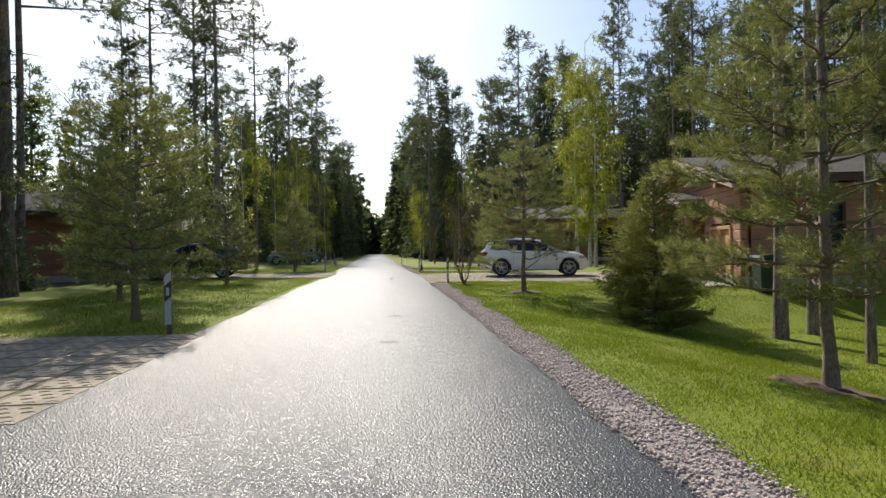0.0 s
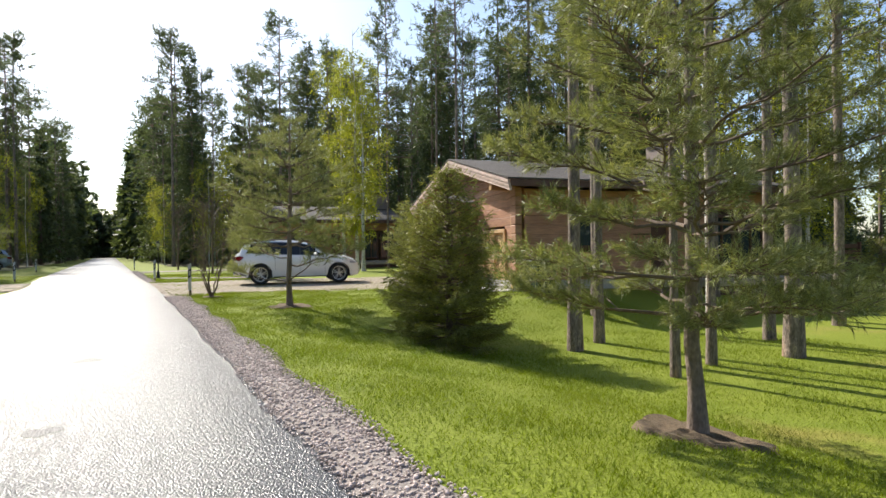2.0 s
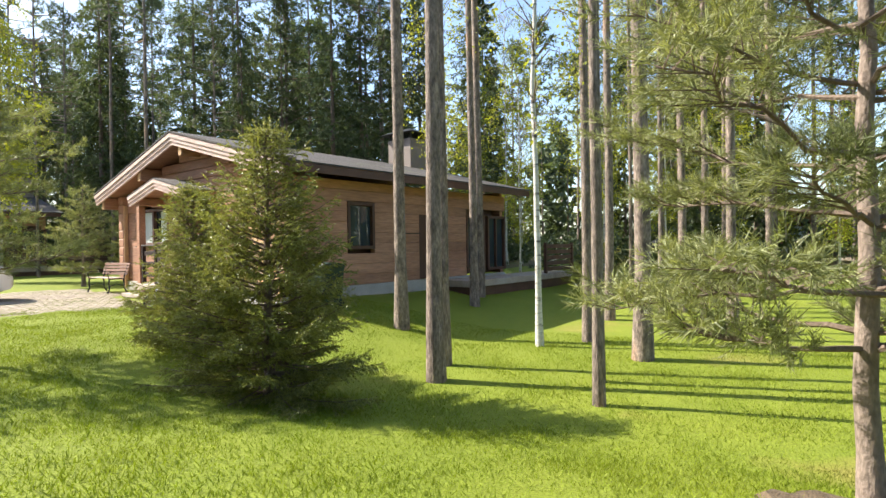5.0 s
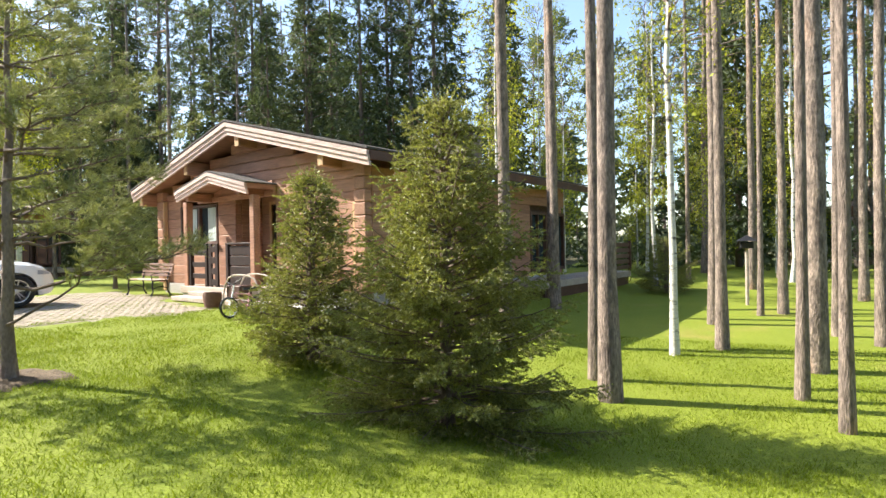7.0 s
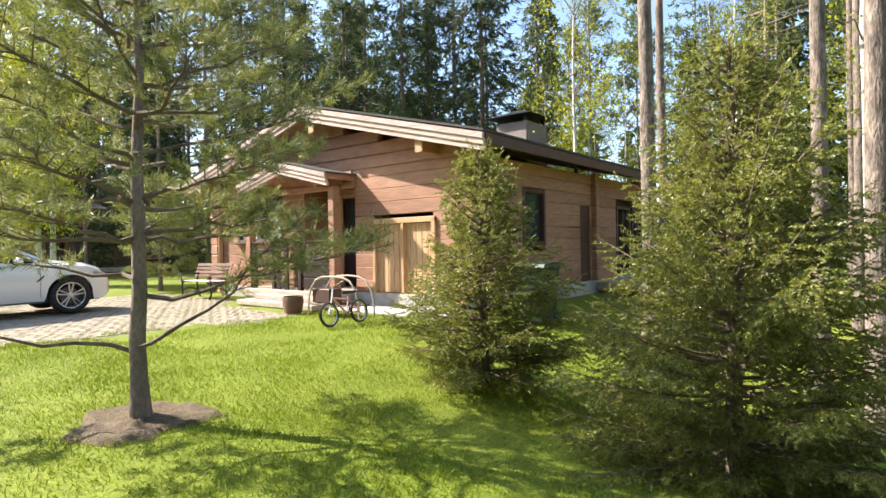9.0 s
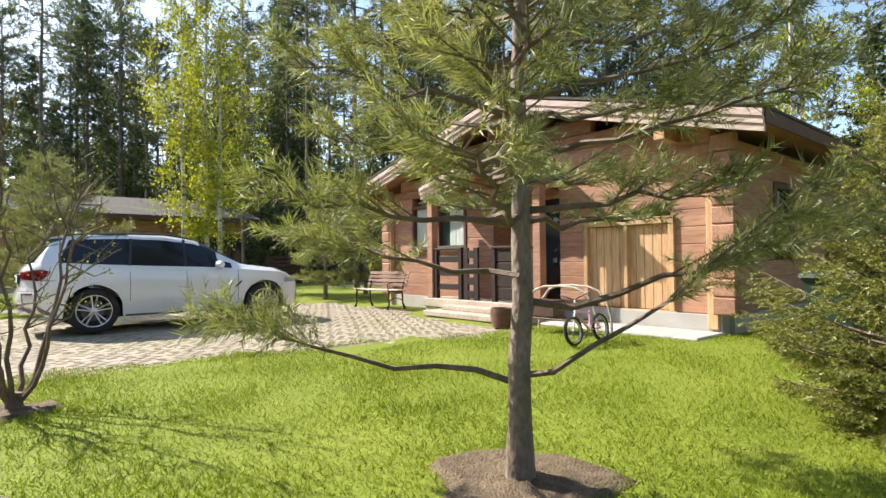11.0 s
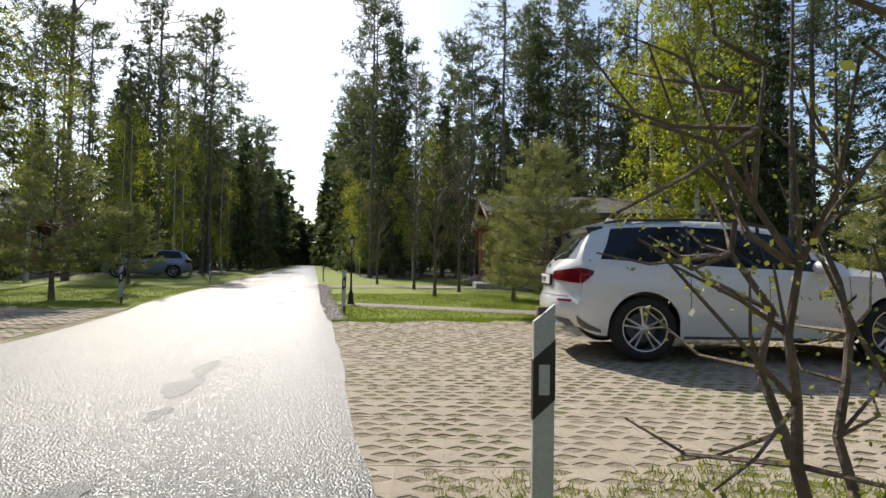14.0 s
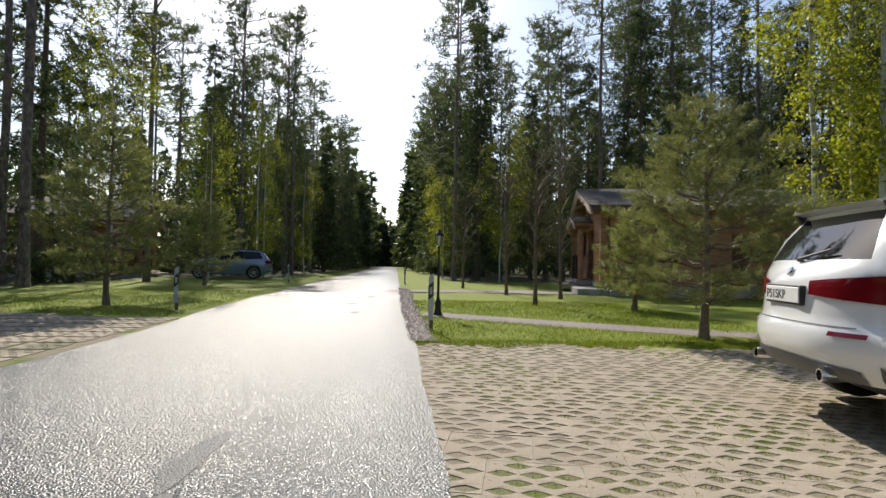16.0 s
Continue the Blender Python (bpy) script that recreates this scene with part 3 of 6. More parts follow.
grass("grass_in_openings", 300000, 1.8, 11.5, 21.0, 31.3, 16, in_opening, 0.012, 0.010)
grass("grass_at_drive_edge", 26000, 1.9, 9.0, 20.9, 23.6, 18, lambda x, y: inside(DRIVE, x, y - 0.05) and not inside(DRIVE, x, y - 0.30 - 0.14 * math.sin(4 * x) - 0.1 * math.sin(11 * x)), 0.04)
grass("grass_at_drive_end", 16000, 1.6, 7.0, 30.6, 31.5, 19, lambda x, y: y > 30.95 + 0.14 * math.sin(4 * x) + 0.1 * math.sin(11 * x), 0.04)

for cx, cy, cr in MULCH:
    V, F, rr = [(cx, cy, gz(cx, cy) + 0.03)], [], random.Random(int(cx * 100))
    for ring, (k, dz) in enumerate(((0.28, 0.005), (0.5, -0.015), (0.66, 0.0), (0.82, 0.004), (1.0, -0.07))):
        for i in range(28):
            t = 2 * math.pi * i / 28
            q = cr * k * (1 + 0.14 * math.sin(3 * t + cx) + 0.08 * math.sin(5 * t) + rr.uniform(-0.06, 0.06))
            px, py = cx + q * math.cos(t), cy + q * math.sin(t)
            V.append((px, py, gz(px, py) + (0.016 if ring < 4 else 0.0) + dz * cr * 1.5 + rr.uniform(-0.035, 0.035) * cr))
    F = [(0, 1 + i, 1 + (i + 1) % 28) for i in range(28)]
    F2 = [(1 + r * 28 + i, 1 + (r + 1) * 28 + i, 1 + (r + 1) * 28 + (i + 1) % 28, 1 + r * 28 + (i + 1) % 28) for r in range(4) for i in range(28)]
    tagged(part("mulch_ring", Geo().add(V, F + F2), M_SOIL, smooth=True), "bare ring of dark mulch in the lawn round a trunk", "mulch", kind="structure")


# ---- log house: local x runs into the depth, local y along the front ----
def log_wall_y(top, x, y0, y1, z0, z1, openings, mat, step=0.27):
    """Logs along y at depth x, left out where openings (y0, y1, z0, z1) are."""
    z = z0
    while z < z1 - 0.02:
        zt = min(z + step, z1)
        cuts = sorted((a, b) for a, b, c, d in openings if c < zt - 0.05 and d > z + 0.05)
        s = y0
        for a, b in cuts + [(y1, y1)]:
            if a - s > 0.03:
                part("log", Geo().box(x - 0.09, x + 0.09, s, min(a, y1), z + 0.002, zt - 0.002, 0.010), mat, top)
            s = max(s, b)
        z = zt


def log_wall_x(top, y, x0, x1, z0, z1, openings, mat, step=0.27):
    z = z0
    while z < z1 - 0.02:
        zt = min(z + step, z1)
        cuts = sorted((a, b) for a, b, c, d in openings if c < zt - 0.05 and d > z + 0.05)
        s = x0
        for a, b in cuts + [(x1, x1)]:
            if a - s > 0.03:
                part("log", Geo().box(s, min(a, x1), y - 0.09, y + 0.09, z + 0.002, zt - 0.002, 0.010), mat, top)
            s = max(s, b)
        z = zt


def window_y(top, x, y0, y1, z0, z1, curtain=False, frame_mat=None):
    fm = frame_mat or M_DARKWOOD
    w = new("window")
    w.parent = top
    g = Geo()
    for a, b, c, d in ((y0, y0 + 0.08, z0, z1), (y1 - 0.08, y1, z0, z1), (y0 + 0.08, y1 - 0.08, z1 - 0.08, z1), (y0 + 0.08, y1 - 0.08, z0, z0 + 0.08)):
        g.box(x - 0.11, x + 0.03, a, b, c, d)
    part("window_frame", g, fm, w)
    part("pane", Geo().box(x - 0.01, x + 0.01, y0 + 0.07, y1 - 0.07, z0 + 0.07, z1 - 0.07, 0.001), M_WINDOW, w)
    if curtain:
        m = (y0 + y1) / 2
        part("mullion", Geo().box(x - 0.10, x + 0.03, m - 0.05, m + 0.05, z0 + 0.08, z1 - 0.08), fm, w)
        for a, n in ((y0 + 0.1, 9), (y1 - 0.1 - 0.06 * 11, 11)):
            V = []
            for k in range(n + 1):
                V += [(x - 0.018 + 0.006 * (k % 2), a + 0.06 * k, z0 + 0.09), (x - 0.018 + 0.006 * (k % 2), a + 0.06 * k, z1 - 0.09)]
            part("curtain", Geo().add(V, [(2 * k, 2 * k + 2, 2 * k + 3, 2 * k + 1) for k in range(n)]), M_CURTAIN, w, "pale grey-green curtain", fix=False)


def window_x(top, y, x0, x1, z0, z1, bars=0):
    w = new("window")
    w.parent = top
    g = Geo()
    for a, b, c, d in ((x0, x0 + 0.09, z0, z1), (x1 - 0.09, x1, z0, z1), (x0 + 0.09, x1 - 0.09, z1 - 0.09, z1), (x0 + 0.09, x1 - 0.09, z0, z0 + 0.09)):
        g.box(a, b, y - 0.115, y + 0.03, c, d)
    for k in range(bars):
        m = x0 + (x1 - x0) * (k + 1) / (bars + 1)
        g.box(m - 0.03, m + 0.03, y - 0.09, y + 0.03, z0 + 0.09, z1 - 0.09)
    part("window_frame", g, M_DARKWOOD, w)
    part("pane", Geo().box(x0 + 0.08, x1 - 0.08, y - 0.01, y + 0.01, z0 + 0.08, z1 - 0.08, 0.001), M_WINDOW, w)


def gable_boards(top, x, half0, half1, peak, slope, mats, rd=0.0, name="fascia_board"):
    """Three stepped boards along both gable edges, the upper ones further out."""
    for s, half in ((1, half0), (-1, half1)):
        for k in range(3):
            zt, zb = peak - 0.02 - 0.10 * k, peak - 0.118 - 0.10 * k
            out = [(rd, zt), (rd + s * half, zt - slope * half), (rd + s * half, zb - slope * half), (rd, zb)]
            part(name, Geo().prism(out, "x", x - 0.06 + 0.028 * k, x + 0.0 + 0.028 * k), mats, top)


def log_house(name, m, label, full=True, flip=1):
    top = thing(name, m, label, "house")
    peak, slope, rd = 4.38, 0.254, -0.43
    # roof slabs
    for s, half in ((1, 5.22), (-1, 4.91)):
        y1 = rd + s * half
        out = [(rd, peak), (y1, peak - slope * half), (y1, peak - slope * half - 0.16), (rd, peak - 0.16)]
        part("roof_slab", Geo().prism(out, "x", -0.16, 10.1), M_LOGX, top)
        y2 = rd + s * (half + 0.04)
        cover = [(rd, peak + 0.05), (y2, peak + 0.05 - slope * (half + 0.04)), (y2, peak + 0.008 - slope * (half + 0.04)), (rd, peak + 0.008)]
        part("roof_cover", Geo().prism(cover, "x", -0.24, 10.2), M_ROOF, top, "dark felt roofing")
        part("eave_board", Geo().box(-0.14, 10.1, y1 + (0.004 if s > 0 else -0.034), y1 + (0.034 if s > 0 else -0.004), peak - slope * half - 0.20, peak - slope * half - 0.01), M_DARKWOOD, top)
    gable_boards(top, -0.17, 5.24, 4.93, peak, slope, M_FASCIA, rd)
    # purlin ends
    for py in (-3.85, -0.75, 1.75, 4.45):
        zt = peak - 0.165 - slope * (abs(py - rd) + 0.09)
        part("purlin", Geo().box(-0.08, 1.9, py - 0.09, py + 0.09, zt - 0.36, zt, 0.012), M_LOGX, top)
        part("purlin_end", Geo().box(-0.105, -0.083, py - 0.085, py + 0.085, zt - 0.355, zt - 0.12, 0.004), M_PLANK, top, "pale sawn end of a roof beam")
    # front wall with the door bay, porch recess and window
    front_open = [(-1.55, 0.20, 0.0, 2.62), (-3.75, -2.15, 0.0, 1.78), (1.05, 3.05, 1.40, 2.50)]
    log_wall_y(top, 0.5, -4.55, 3.97, 0.28, 2.90, front_open, M_LOG)
    z = 2.90
    while z < 4.15:
        zt = z + 0.27
        h1 = min(4.3, (peak - 0.2 - zt) / slope)
        part("log", Geo().box(0.41, 0.59, max(-4.5, rd - h1), min(3.97, rd + max(h1, 0.1)), z + 0.004, min(zt, 4.2) - 0.004, 0.02), M_LOG, top)
        z = zt
    part("front_plinth", Geo().box(0.35, 0.62, -4.55, 3.97, -0.3, 0.275), M_CONCRETE, top, "grey concrete plinth")
    for y in (-4.55, 3.97):
        log_wall_x(top, y - 0.0, 0.62, 9.6, 0.28, 2.95, [(2.25, 3.2, 1.2, 2.42), (5.0, 5.6, 0.3, 2.2), (7.3, 9.7, 0.40, 2.25)] if y < 0 else [], M_LOGX)
        part("side_plinth", Geo().box(0.62, 9.6, y - 0.08, y + 0.08, -0.75, 0.275), M_CONCRETE, top)
        for x in (0.36, 5.75):
            for k in range(10):
                part("log_end", Geo().box(x - 0.10, x + 0.10, y - (0.24 if y < 0 else 0.10), y + (0.10 if y < 0 else 0.24), 0.29 + 0.27 * k, 0.55 + 0.27 * k, 0.02), M_LOGX, top)
    log_wall_y(top, 9.5, -4.55, 3.97, 0.28, 4.0 - 0.9, [], M_LOG)
    window_x(top, -4.55, 2.25, 3.2, 1.2, 2.42)
    window_x(top, -4.55, 7.3, 8.35, 0.40, 2.25, 1)
    window_x(top, -4.55, 8.5, 9.6, 0.40, 2.25, 1)
    part("side_door", Geo().box(5.0, 5.6, -4.60, -4.52, 0.3, 2.2, 0.01), M_DARKWOOD, top)
    part("lamp_rail", Geo().tube([(4.3, -4.68, 1.62), (5.0, -4.68, 1.62)], 0.012, 6), M_METAL_D, top)
    # inner walls of the porch recess
    log_wall_y(top, 1.3, -1.55, 0.20, 0.28, 3.6, [(-1.30, -0.25, 0.3, 2.42)], M_LOG)
    log_wall_x(top, -1.64, 0.6, 1.3, 0.28, 3.3, [], M_LOGX)
    log_wall_x(top, 0.29, 0.6, 1.3, 0.28, 3.3, [], M_LOGX)
    # added solid block; its dark colour stands in for the unlit rooms
    part("back_room", Geo().box(2.35, 9.3, -4.3, 3.8, 0.3, 2.9), M_DARKWOOD, top, "solid dark block in place of the unlit rooms behind the panes")
    door = new("door")
    door.parent = top
    part("door_leaf", Geo().box(1.27, 1.33, -1.30, -0.25, 0.3, 2.42), M_RAIL, door)
    part("door_pane", Geo().box(1.255, 1.265, -1.10, -0.45, 0.95, 2.25, 0.001), M_WINDOW, door)
    part("door_frame", Geo().box(1.19, 1.30, -0.25, -0.15, 0.3, 2.5).box(1.19, 1.30, -1.40, -1.30, 0.3, 2.5).box(1.19, 1.30, -1.30, -0.25, 2.42, 2.5), M_PLANK, door)
    part("door_handle", Geo().tube([(1.22, -0.4, 1.25), (1.22, -0.3, 1.25)], 0.012, 6), M_CHROME, door)
    window_y(top, 0.5, 1.05, 3.05, 1.40, 2.50, True)
    part("window_sill", Geo().box(0.32, 0.42, 1.0, 3.1, 1.355, 1.395), M_CHROME, top, "bright metal window sill")
    # store with pale plank doors and its frame
    store = new("store_door")
    store.parent = top
    for k in range(10):
        part("plank", Geo().box(0.45, 0.50, -2.18 - 0.155 * (k + 1) + 0.003, -2.18 - 0.155 * k - 0.003, 0.30, 1.70, 0.006), M_PLANK, store)
    for a, b, c, d in ((-2.20, -2.12, 0.24, 1.80), (-3.82, -3.73, 0.24, 1.80), (-3.82, -2.12, 1.71, 1.82), (-3.85, -2.05, 0.20, 0.29), (-3.0, -2.93, 0.3, 1.7)):
        part("frame_post", Geo().box(0.36, 0.47, a, b, c, d), M_PLANK, store)
    part("corner_post", Geo().box(0.30, 0.42, -4.52, -4.36, 0.06, 2.20, 0.012), M_PLANK, top, "pale upright corner board")
    part("corner_post", Geo().box(0.28, 0.40, 3.82, 3.96, 0.06, 2.7, 0.012), M_PLANK, top)
    # porch roof
    pp, ps = 3.16, 0.235
    for s in (1, -1):
        out = [(0.02, pp), (0.02 + s * 1.62, pp - ps * 1.62), (0.02 + s * 1.62, pp - ps * 1.62 - 0.12), (0.02, pp - 0.12)]
        part("porch_slab", Geo().prism(out, "x", -0.40, 0.40), M_LOGX, top)
        out = [(0.02, pp + 0.04), (0.02 + s * 1.66, pp + 0.04 - ps * 1.66), (0.02 + s * 1.66, pp + 0.006 - ps * 1.66), (0.02, pp + 0.006)]
        part("porch_cover", Geo().prism(out, "x", -0.46, 0.40), M_ROOF, top)
        for k in range(3):
            zt, zb = pp - 0.005 - 0.085 * k, pp - 0.088 - 0.085 * k
            out = [(0.02, zt), (0.02 + s * 1.64, zt - ps * 1.64), (0.02 + s * 1.64, zb - ps * 1.64), (0.02, zb)]
            part("porch_fascia", Geo().prism(out, "x", -0.47 + 0.025 * k, -0.41 + 0.025 * k), M_FASCIA, top)
        part("porch_beam", Geo().box(-0.36, 2.0, 0.02 + s * 1.2 - 0.08, 0.02 + s * 1.2 + 0.08, 2.52, 2.74, 0.012), M_LOGX, top)
    part("porch_header", Geo().box(0.30, 0.40, -1.62, 1.9, 2.52, 2.66, 0.012), M_LOG, top)
    part("porch_panel", Geo().box(0.36, 0.40, -1.5, 1.9, 2.62, 2.9), M_LOG, top)
    for x, y in ((-0.13, -1.50), (-0.13, 1.60)):
        part("porch_post", Geo().box(x - 0.09, x + 0.09, y - 0.09, y + 0.09, 0.30, 2.52, 0.012), M_LOG, top)
    part("porch_floor", Geo().box(-0.30, 1.28, -1.54, 1.75, 0.12, 0.30, 0.01), M_DECK, top)
    part("porch_base", Geo().box(-0.26, 0.34, -1.5, 1.7, -0.2, 0.118), M_CONCRETE, top)
    # railings: dark boards with gaps, and one upright panel with square holes
    for n, (y0, y1) in enumerate(((-1.42, -0.30), (0.58, 1.50))):
        rail = new("railing")
        rail.parent = top
        x = -0.14
        for a, b in ((y0, y0 + 0.11), (y1 - 0.11, y1)):
            part("rail_post", Geo().box(x - 0.05, x + 0.05, a, b, 0.30, 1.36, 0.008), M_RAIL, rail)
        for k in range(4 if n == 0 else 3):
            z0, dz = (0.36 + 0.25 * k, 0.225) if n == 0 else (0.50 + 0.30 * k, 0.13)
            part("rail_board", Geo().box(x - 0.02, x + 0.02, y0 + 0.11, y1 - 0.11, z0, z0 + dz, 0.006), M_RAIL, rail)
        part("hand_rail", Geo().box(x - 0.06, x + 0.06, y0, y1, 1.365, 1.41, 0.008), M_RAIL, rail)
    panel = new("railing")
    panel.parent = top
    for a, b in ((0.10, 0.24), (0.40, 0.54)):
        part("panel_stile", Geo().box(-0.17, -0.12, a, b, 0.30, 1.40, 0.006), M_RAIL, panel)
    for k in range(4):
        part("panel_rung", Geo().box(-0.168, -0.122, 0.24, 0.40, 0.34 + 0.28 * k, 0.50 + 0.28 * k, 0.005), M_RAIL, panel)
    # steps
    for k in range(2):
        part("step", Geo().box(-0.95 + 0.33 * k, -0.31, -1.75 + 0.2 * k, 0.95 - 0.2 * k, 0.004 if k == 0 else 0.113, 0.11 + 0.1 * k, 0.012), M_DECK, top, "weathered wooden step")
    part("terrace_slab", Geo().box(-0.55, 0.34, -4.6, -1.62, -0.25, 0.03, 0.02), M_CONCRETE, top, "low concrete apron along the front")
    # chimney
    part("chimney", Geo().box(8.6, 10.0, -1.1, 0.1, 3.9, 5.40, 0.02), M_RENDER, top, "grey-brown rendered chimney stack")
    part("chimney_cap", Geo().add([(8.35, -1.4, 5.60), (10.25, -1.4, 5.60), (10.25, 0.4, 5.60), (8.35, 0.4, 5.60), (9.0, -0.7, 5.86), (9.6, -0.7, 5.86), (9.6, -0.3, 5.86), (9.0, -0.3, 5.86)],
                                  [(0, 1, 2, 3), (0, 1, 5, 4), (1, 2, 6, 5), (2, 3, 7, 6), (3, 0, 4, 7), (4, 5, 6, 7)]), M_METAL_D, top, "dark sheet-metal chimney hood")
    for a in (8.7, 9.9):
        for b in (-1.0, 0.0):
            part("cap_post", Geo().box(a - 0.05, a + 0.05, b - 0.05, b + 0.05, 5.4, 5.605), M_METAL_D, top)
    # rear terrace with dark railing
    part("terrace_deck", Geo().box(5.9, 12.4, -5.9, -4.66, 0.02, 0.22, 0.01), M_DECK, top)
    part("terrace_skirt", Geo().box(5.95, 12.35, -5.82, -4.7, -0.6, 0.018), M_DARKWOOD, top)
    for k in range(5):
        part("terrace_rail", Geo().box(10.3, 12.4, -5.88, -5.84, 0.3 + 0.2 * k, 0.44 + 0.2 * k), M_DARKWOOD, top)
    for x in (10.3, 12.35):
        part("terrace_post", Geo().box(x - 0.05, x + 0.05, -5.92, -5.82, 0.22, 1.3), M_DARKWOOD, top)
    return top


H1 = log_house("log_house", pose(10.94, 22.66, 0, 0, 0, -12), "red-brown log house with pale stepped gable boards and porch")
h2 = copy_thing(H1, pose(9.6, 48.8, 0.2, 0, 0, -12))
tagged(h2, "second dark log house with porch behind the young pine")
h3 = copy_thing(H1, pose(-13.6, 33.5, 0, 0, 0, 192))
tagged(h3, "log house in shade across the road behind pines")
h4 = copy_thing(H1, pose(-14.0, 58.0, 0.1, 0, 0, 192))
tagged(h4, "log house in deep shade further along the road")
h5 = copy_thing(H1, pose(47.0, 2.0, -0.2, 0, 0, -12))
tagged(h5, "distant log house beyond the birches")


# ---- cars: local x runs from the tail to the nose ----
def car_profile(x):
    top = np.interp(x, [0, 0.3, 0.75, 1.5, 2.1, 2.6, 2.85, 3.45, 3.6, 4.15, 4.45, 4.62, 4.70], [1.575, 1.61, 1.645, 1.675, 1.66, 1.59, 1.50, 1.13, 1.10, 1.03, 0.93, 0.80, 0.62])
    belt = np.interp(x, [0, 0.5, 1.0, 2.0, 3.0, 3.45, 4.15, 4.45, 4.62, 4.70], [1.12, 1.115, 1.085, 1.035, 1.01, 1.01, 0.95, 0.85, 0.73, 0.58])
    wide = np.interp(x, [0, 0.3, 0.7, 1.2, 2.0, 3.6, 4.1, 4.4, 4.6, 4.70], [0.90, 0.92, 0.945, 0.935, 0.93, 0.94, 0.92, 0.84, 0.71, 0.57])
    roof = np.interp(x, [0, 0.6, 1.5, 2.6, 2.85, 3.45, 4.15, 4.5, 4.70], [0.58, 0.61, 0.63, 0.61, 0.64, 0.74, 0.70, 0.60, 0.42])
    low = np.interp(x, [0, 0.15, 0.5, 1.5, 3.3, 4.3, 4.6, 4.70], [0.36, 0.33, 0.28, 0.25, 0.25, 0.25, 0.28, 0.38])
    for xc in (1.0, 3.864):
        dx = x - xc
        if abs(dx) < 0.425:
            low = max(low, 0.37 + math.sqrt(0.425 ** 2 - dx * dx))
    return float(top), float(belt), float(wide), float(roof), float(low)


def car_section(x):
    top, belt, wide, roof, low = car_profile(x)
    top = max(top, belt + 0.01)
    edge = belt + 0.90 * (top - belt)
    ring = []
    for k in range(17):
        z = low + (belt - low) * k / 16
        f = (z - 0.25) / 0.85
        y = wide * (0.95 + 0.08 * math.sin(math.pi * min(max(f, 0), 1) * 0.82) - 0.05 * max(0.0, f - 0.72))
        ring.append((y, z))
    y6 = ring[-1][0]
    for k in (0.08, 0.5, 0.90):
        ring.append((y6 - 0.02 + (roof - y6 + 0.02) * (k ** 1.15), belt + (edge - belt) * k + 0.006))
    ring.append((roof * 0.93, edge + 0.45 * (top - edge)))
    ring.append((roof * 0.72, edge + 0.8 * (top - edge)))
    ring.append((roof * 0.38, top - 0.003))
    ring.append((0.0, top))
    return ring


def tail_form(x, y, z):
    """Bends the straight tail of the body: bulging bumper, drawn-in tailgate, sloping rear window and rounded corners."""
    lean = float(np.interp(z, [0.30, 0.42, 0.55, 0.66, 0.74, 0.82, 1.0, 1.08, 1.14, 1.50, 1.66], [0.16, 0.05, 0.0, 0.0, 0.045, 0.055, 0.07, 0.11, 0.17, 0.44, 0.50]))
    reach = float(np.interp(z, [0.95, 1.3], [0.55, 1.5]))
    turn = float(np.interp(z, [1.0, 1.25], [0.24, 0.10])) * min(1.0, abs(y) / 0.92) ** 3.0
    taper = float(np.interp(z, [1.0, 1.3], [0.11, 0.03])) * max(0.0, 1 - x / 0.42) ** 2
    return (x + lean * max(0.0, 1 - x / reach) ** 1.5 + turn * max(0.0, 1 - x / 0.55) ** 2, y * (1 - taper), z)


def side_y(x, z):
    ring = car_section(x)
    return float(np.interp(z, [p[1] for p in ring[:20]], [p[0] for p in ring[:20]]))


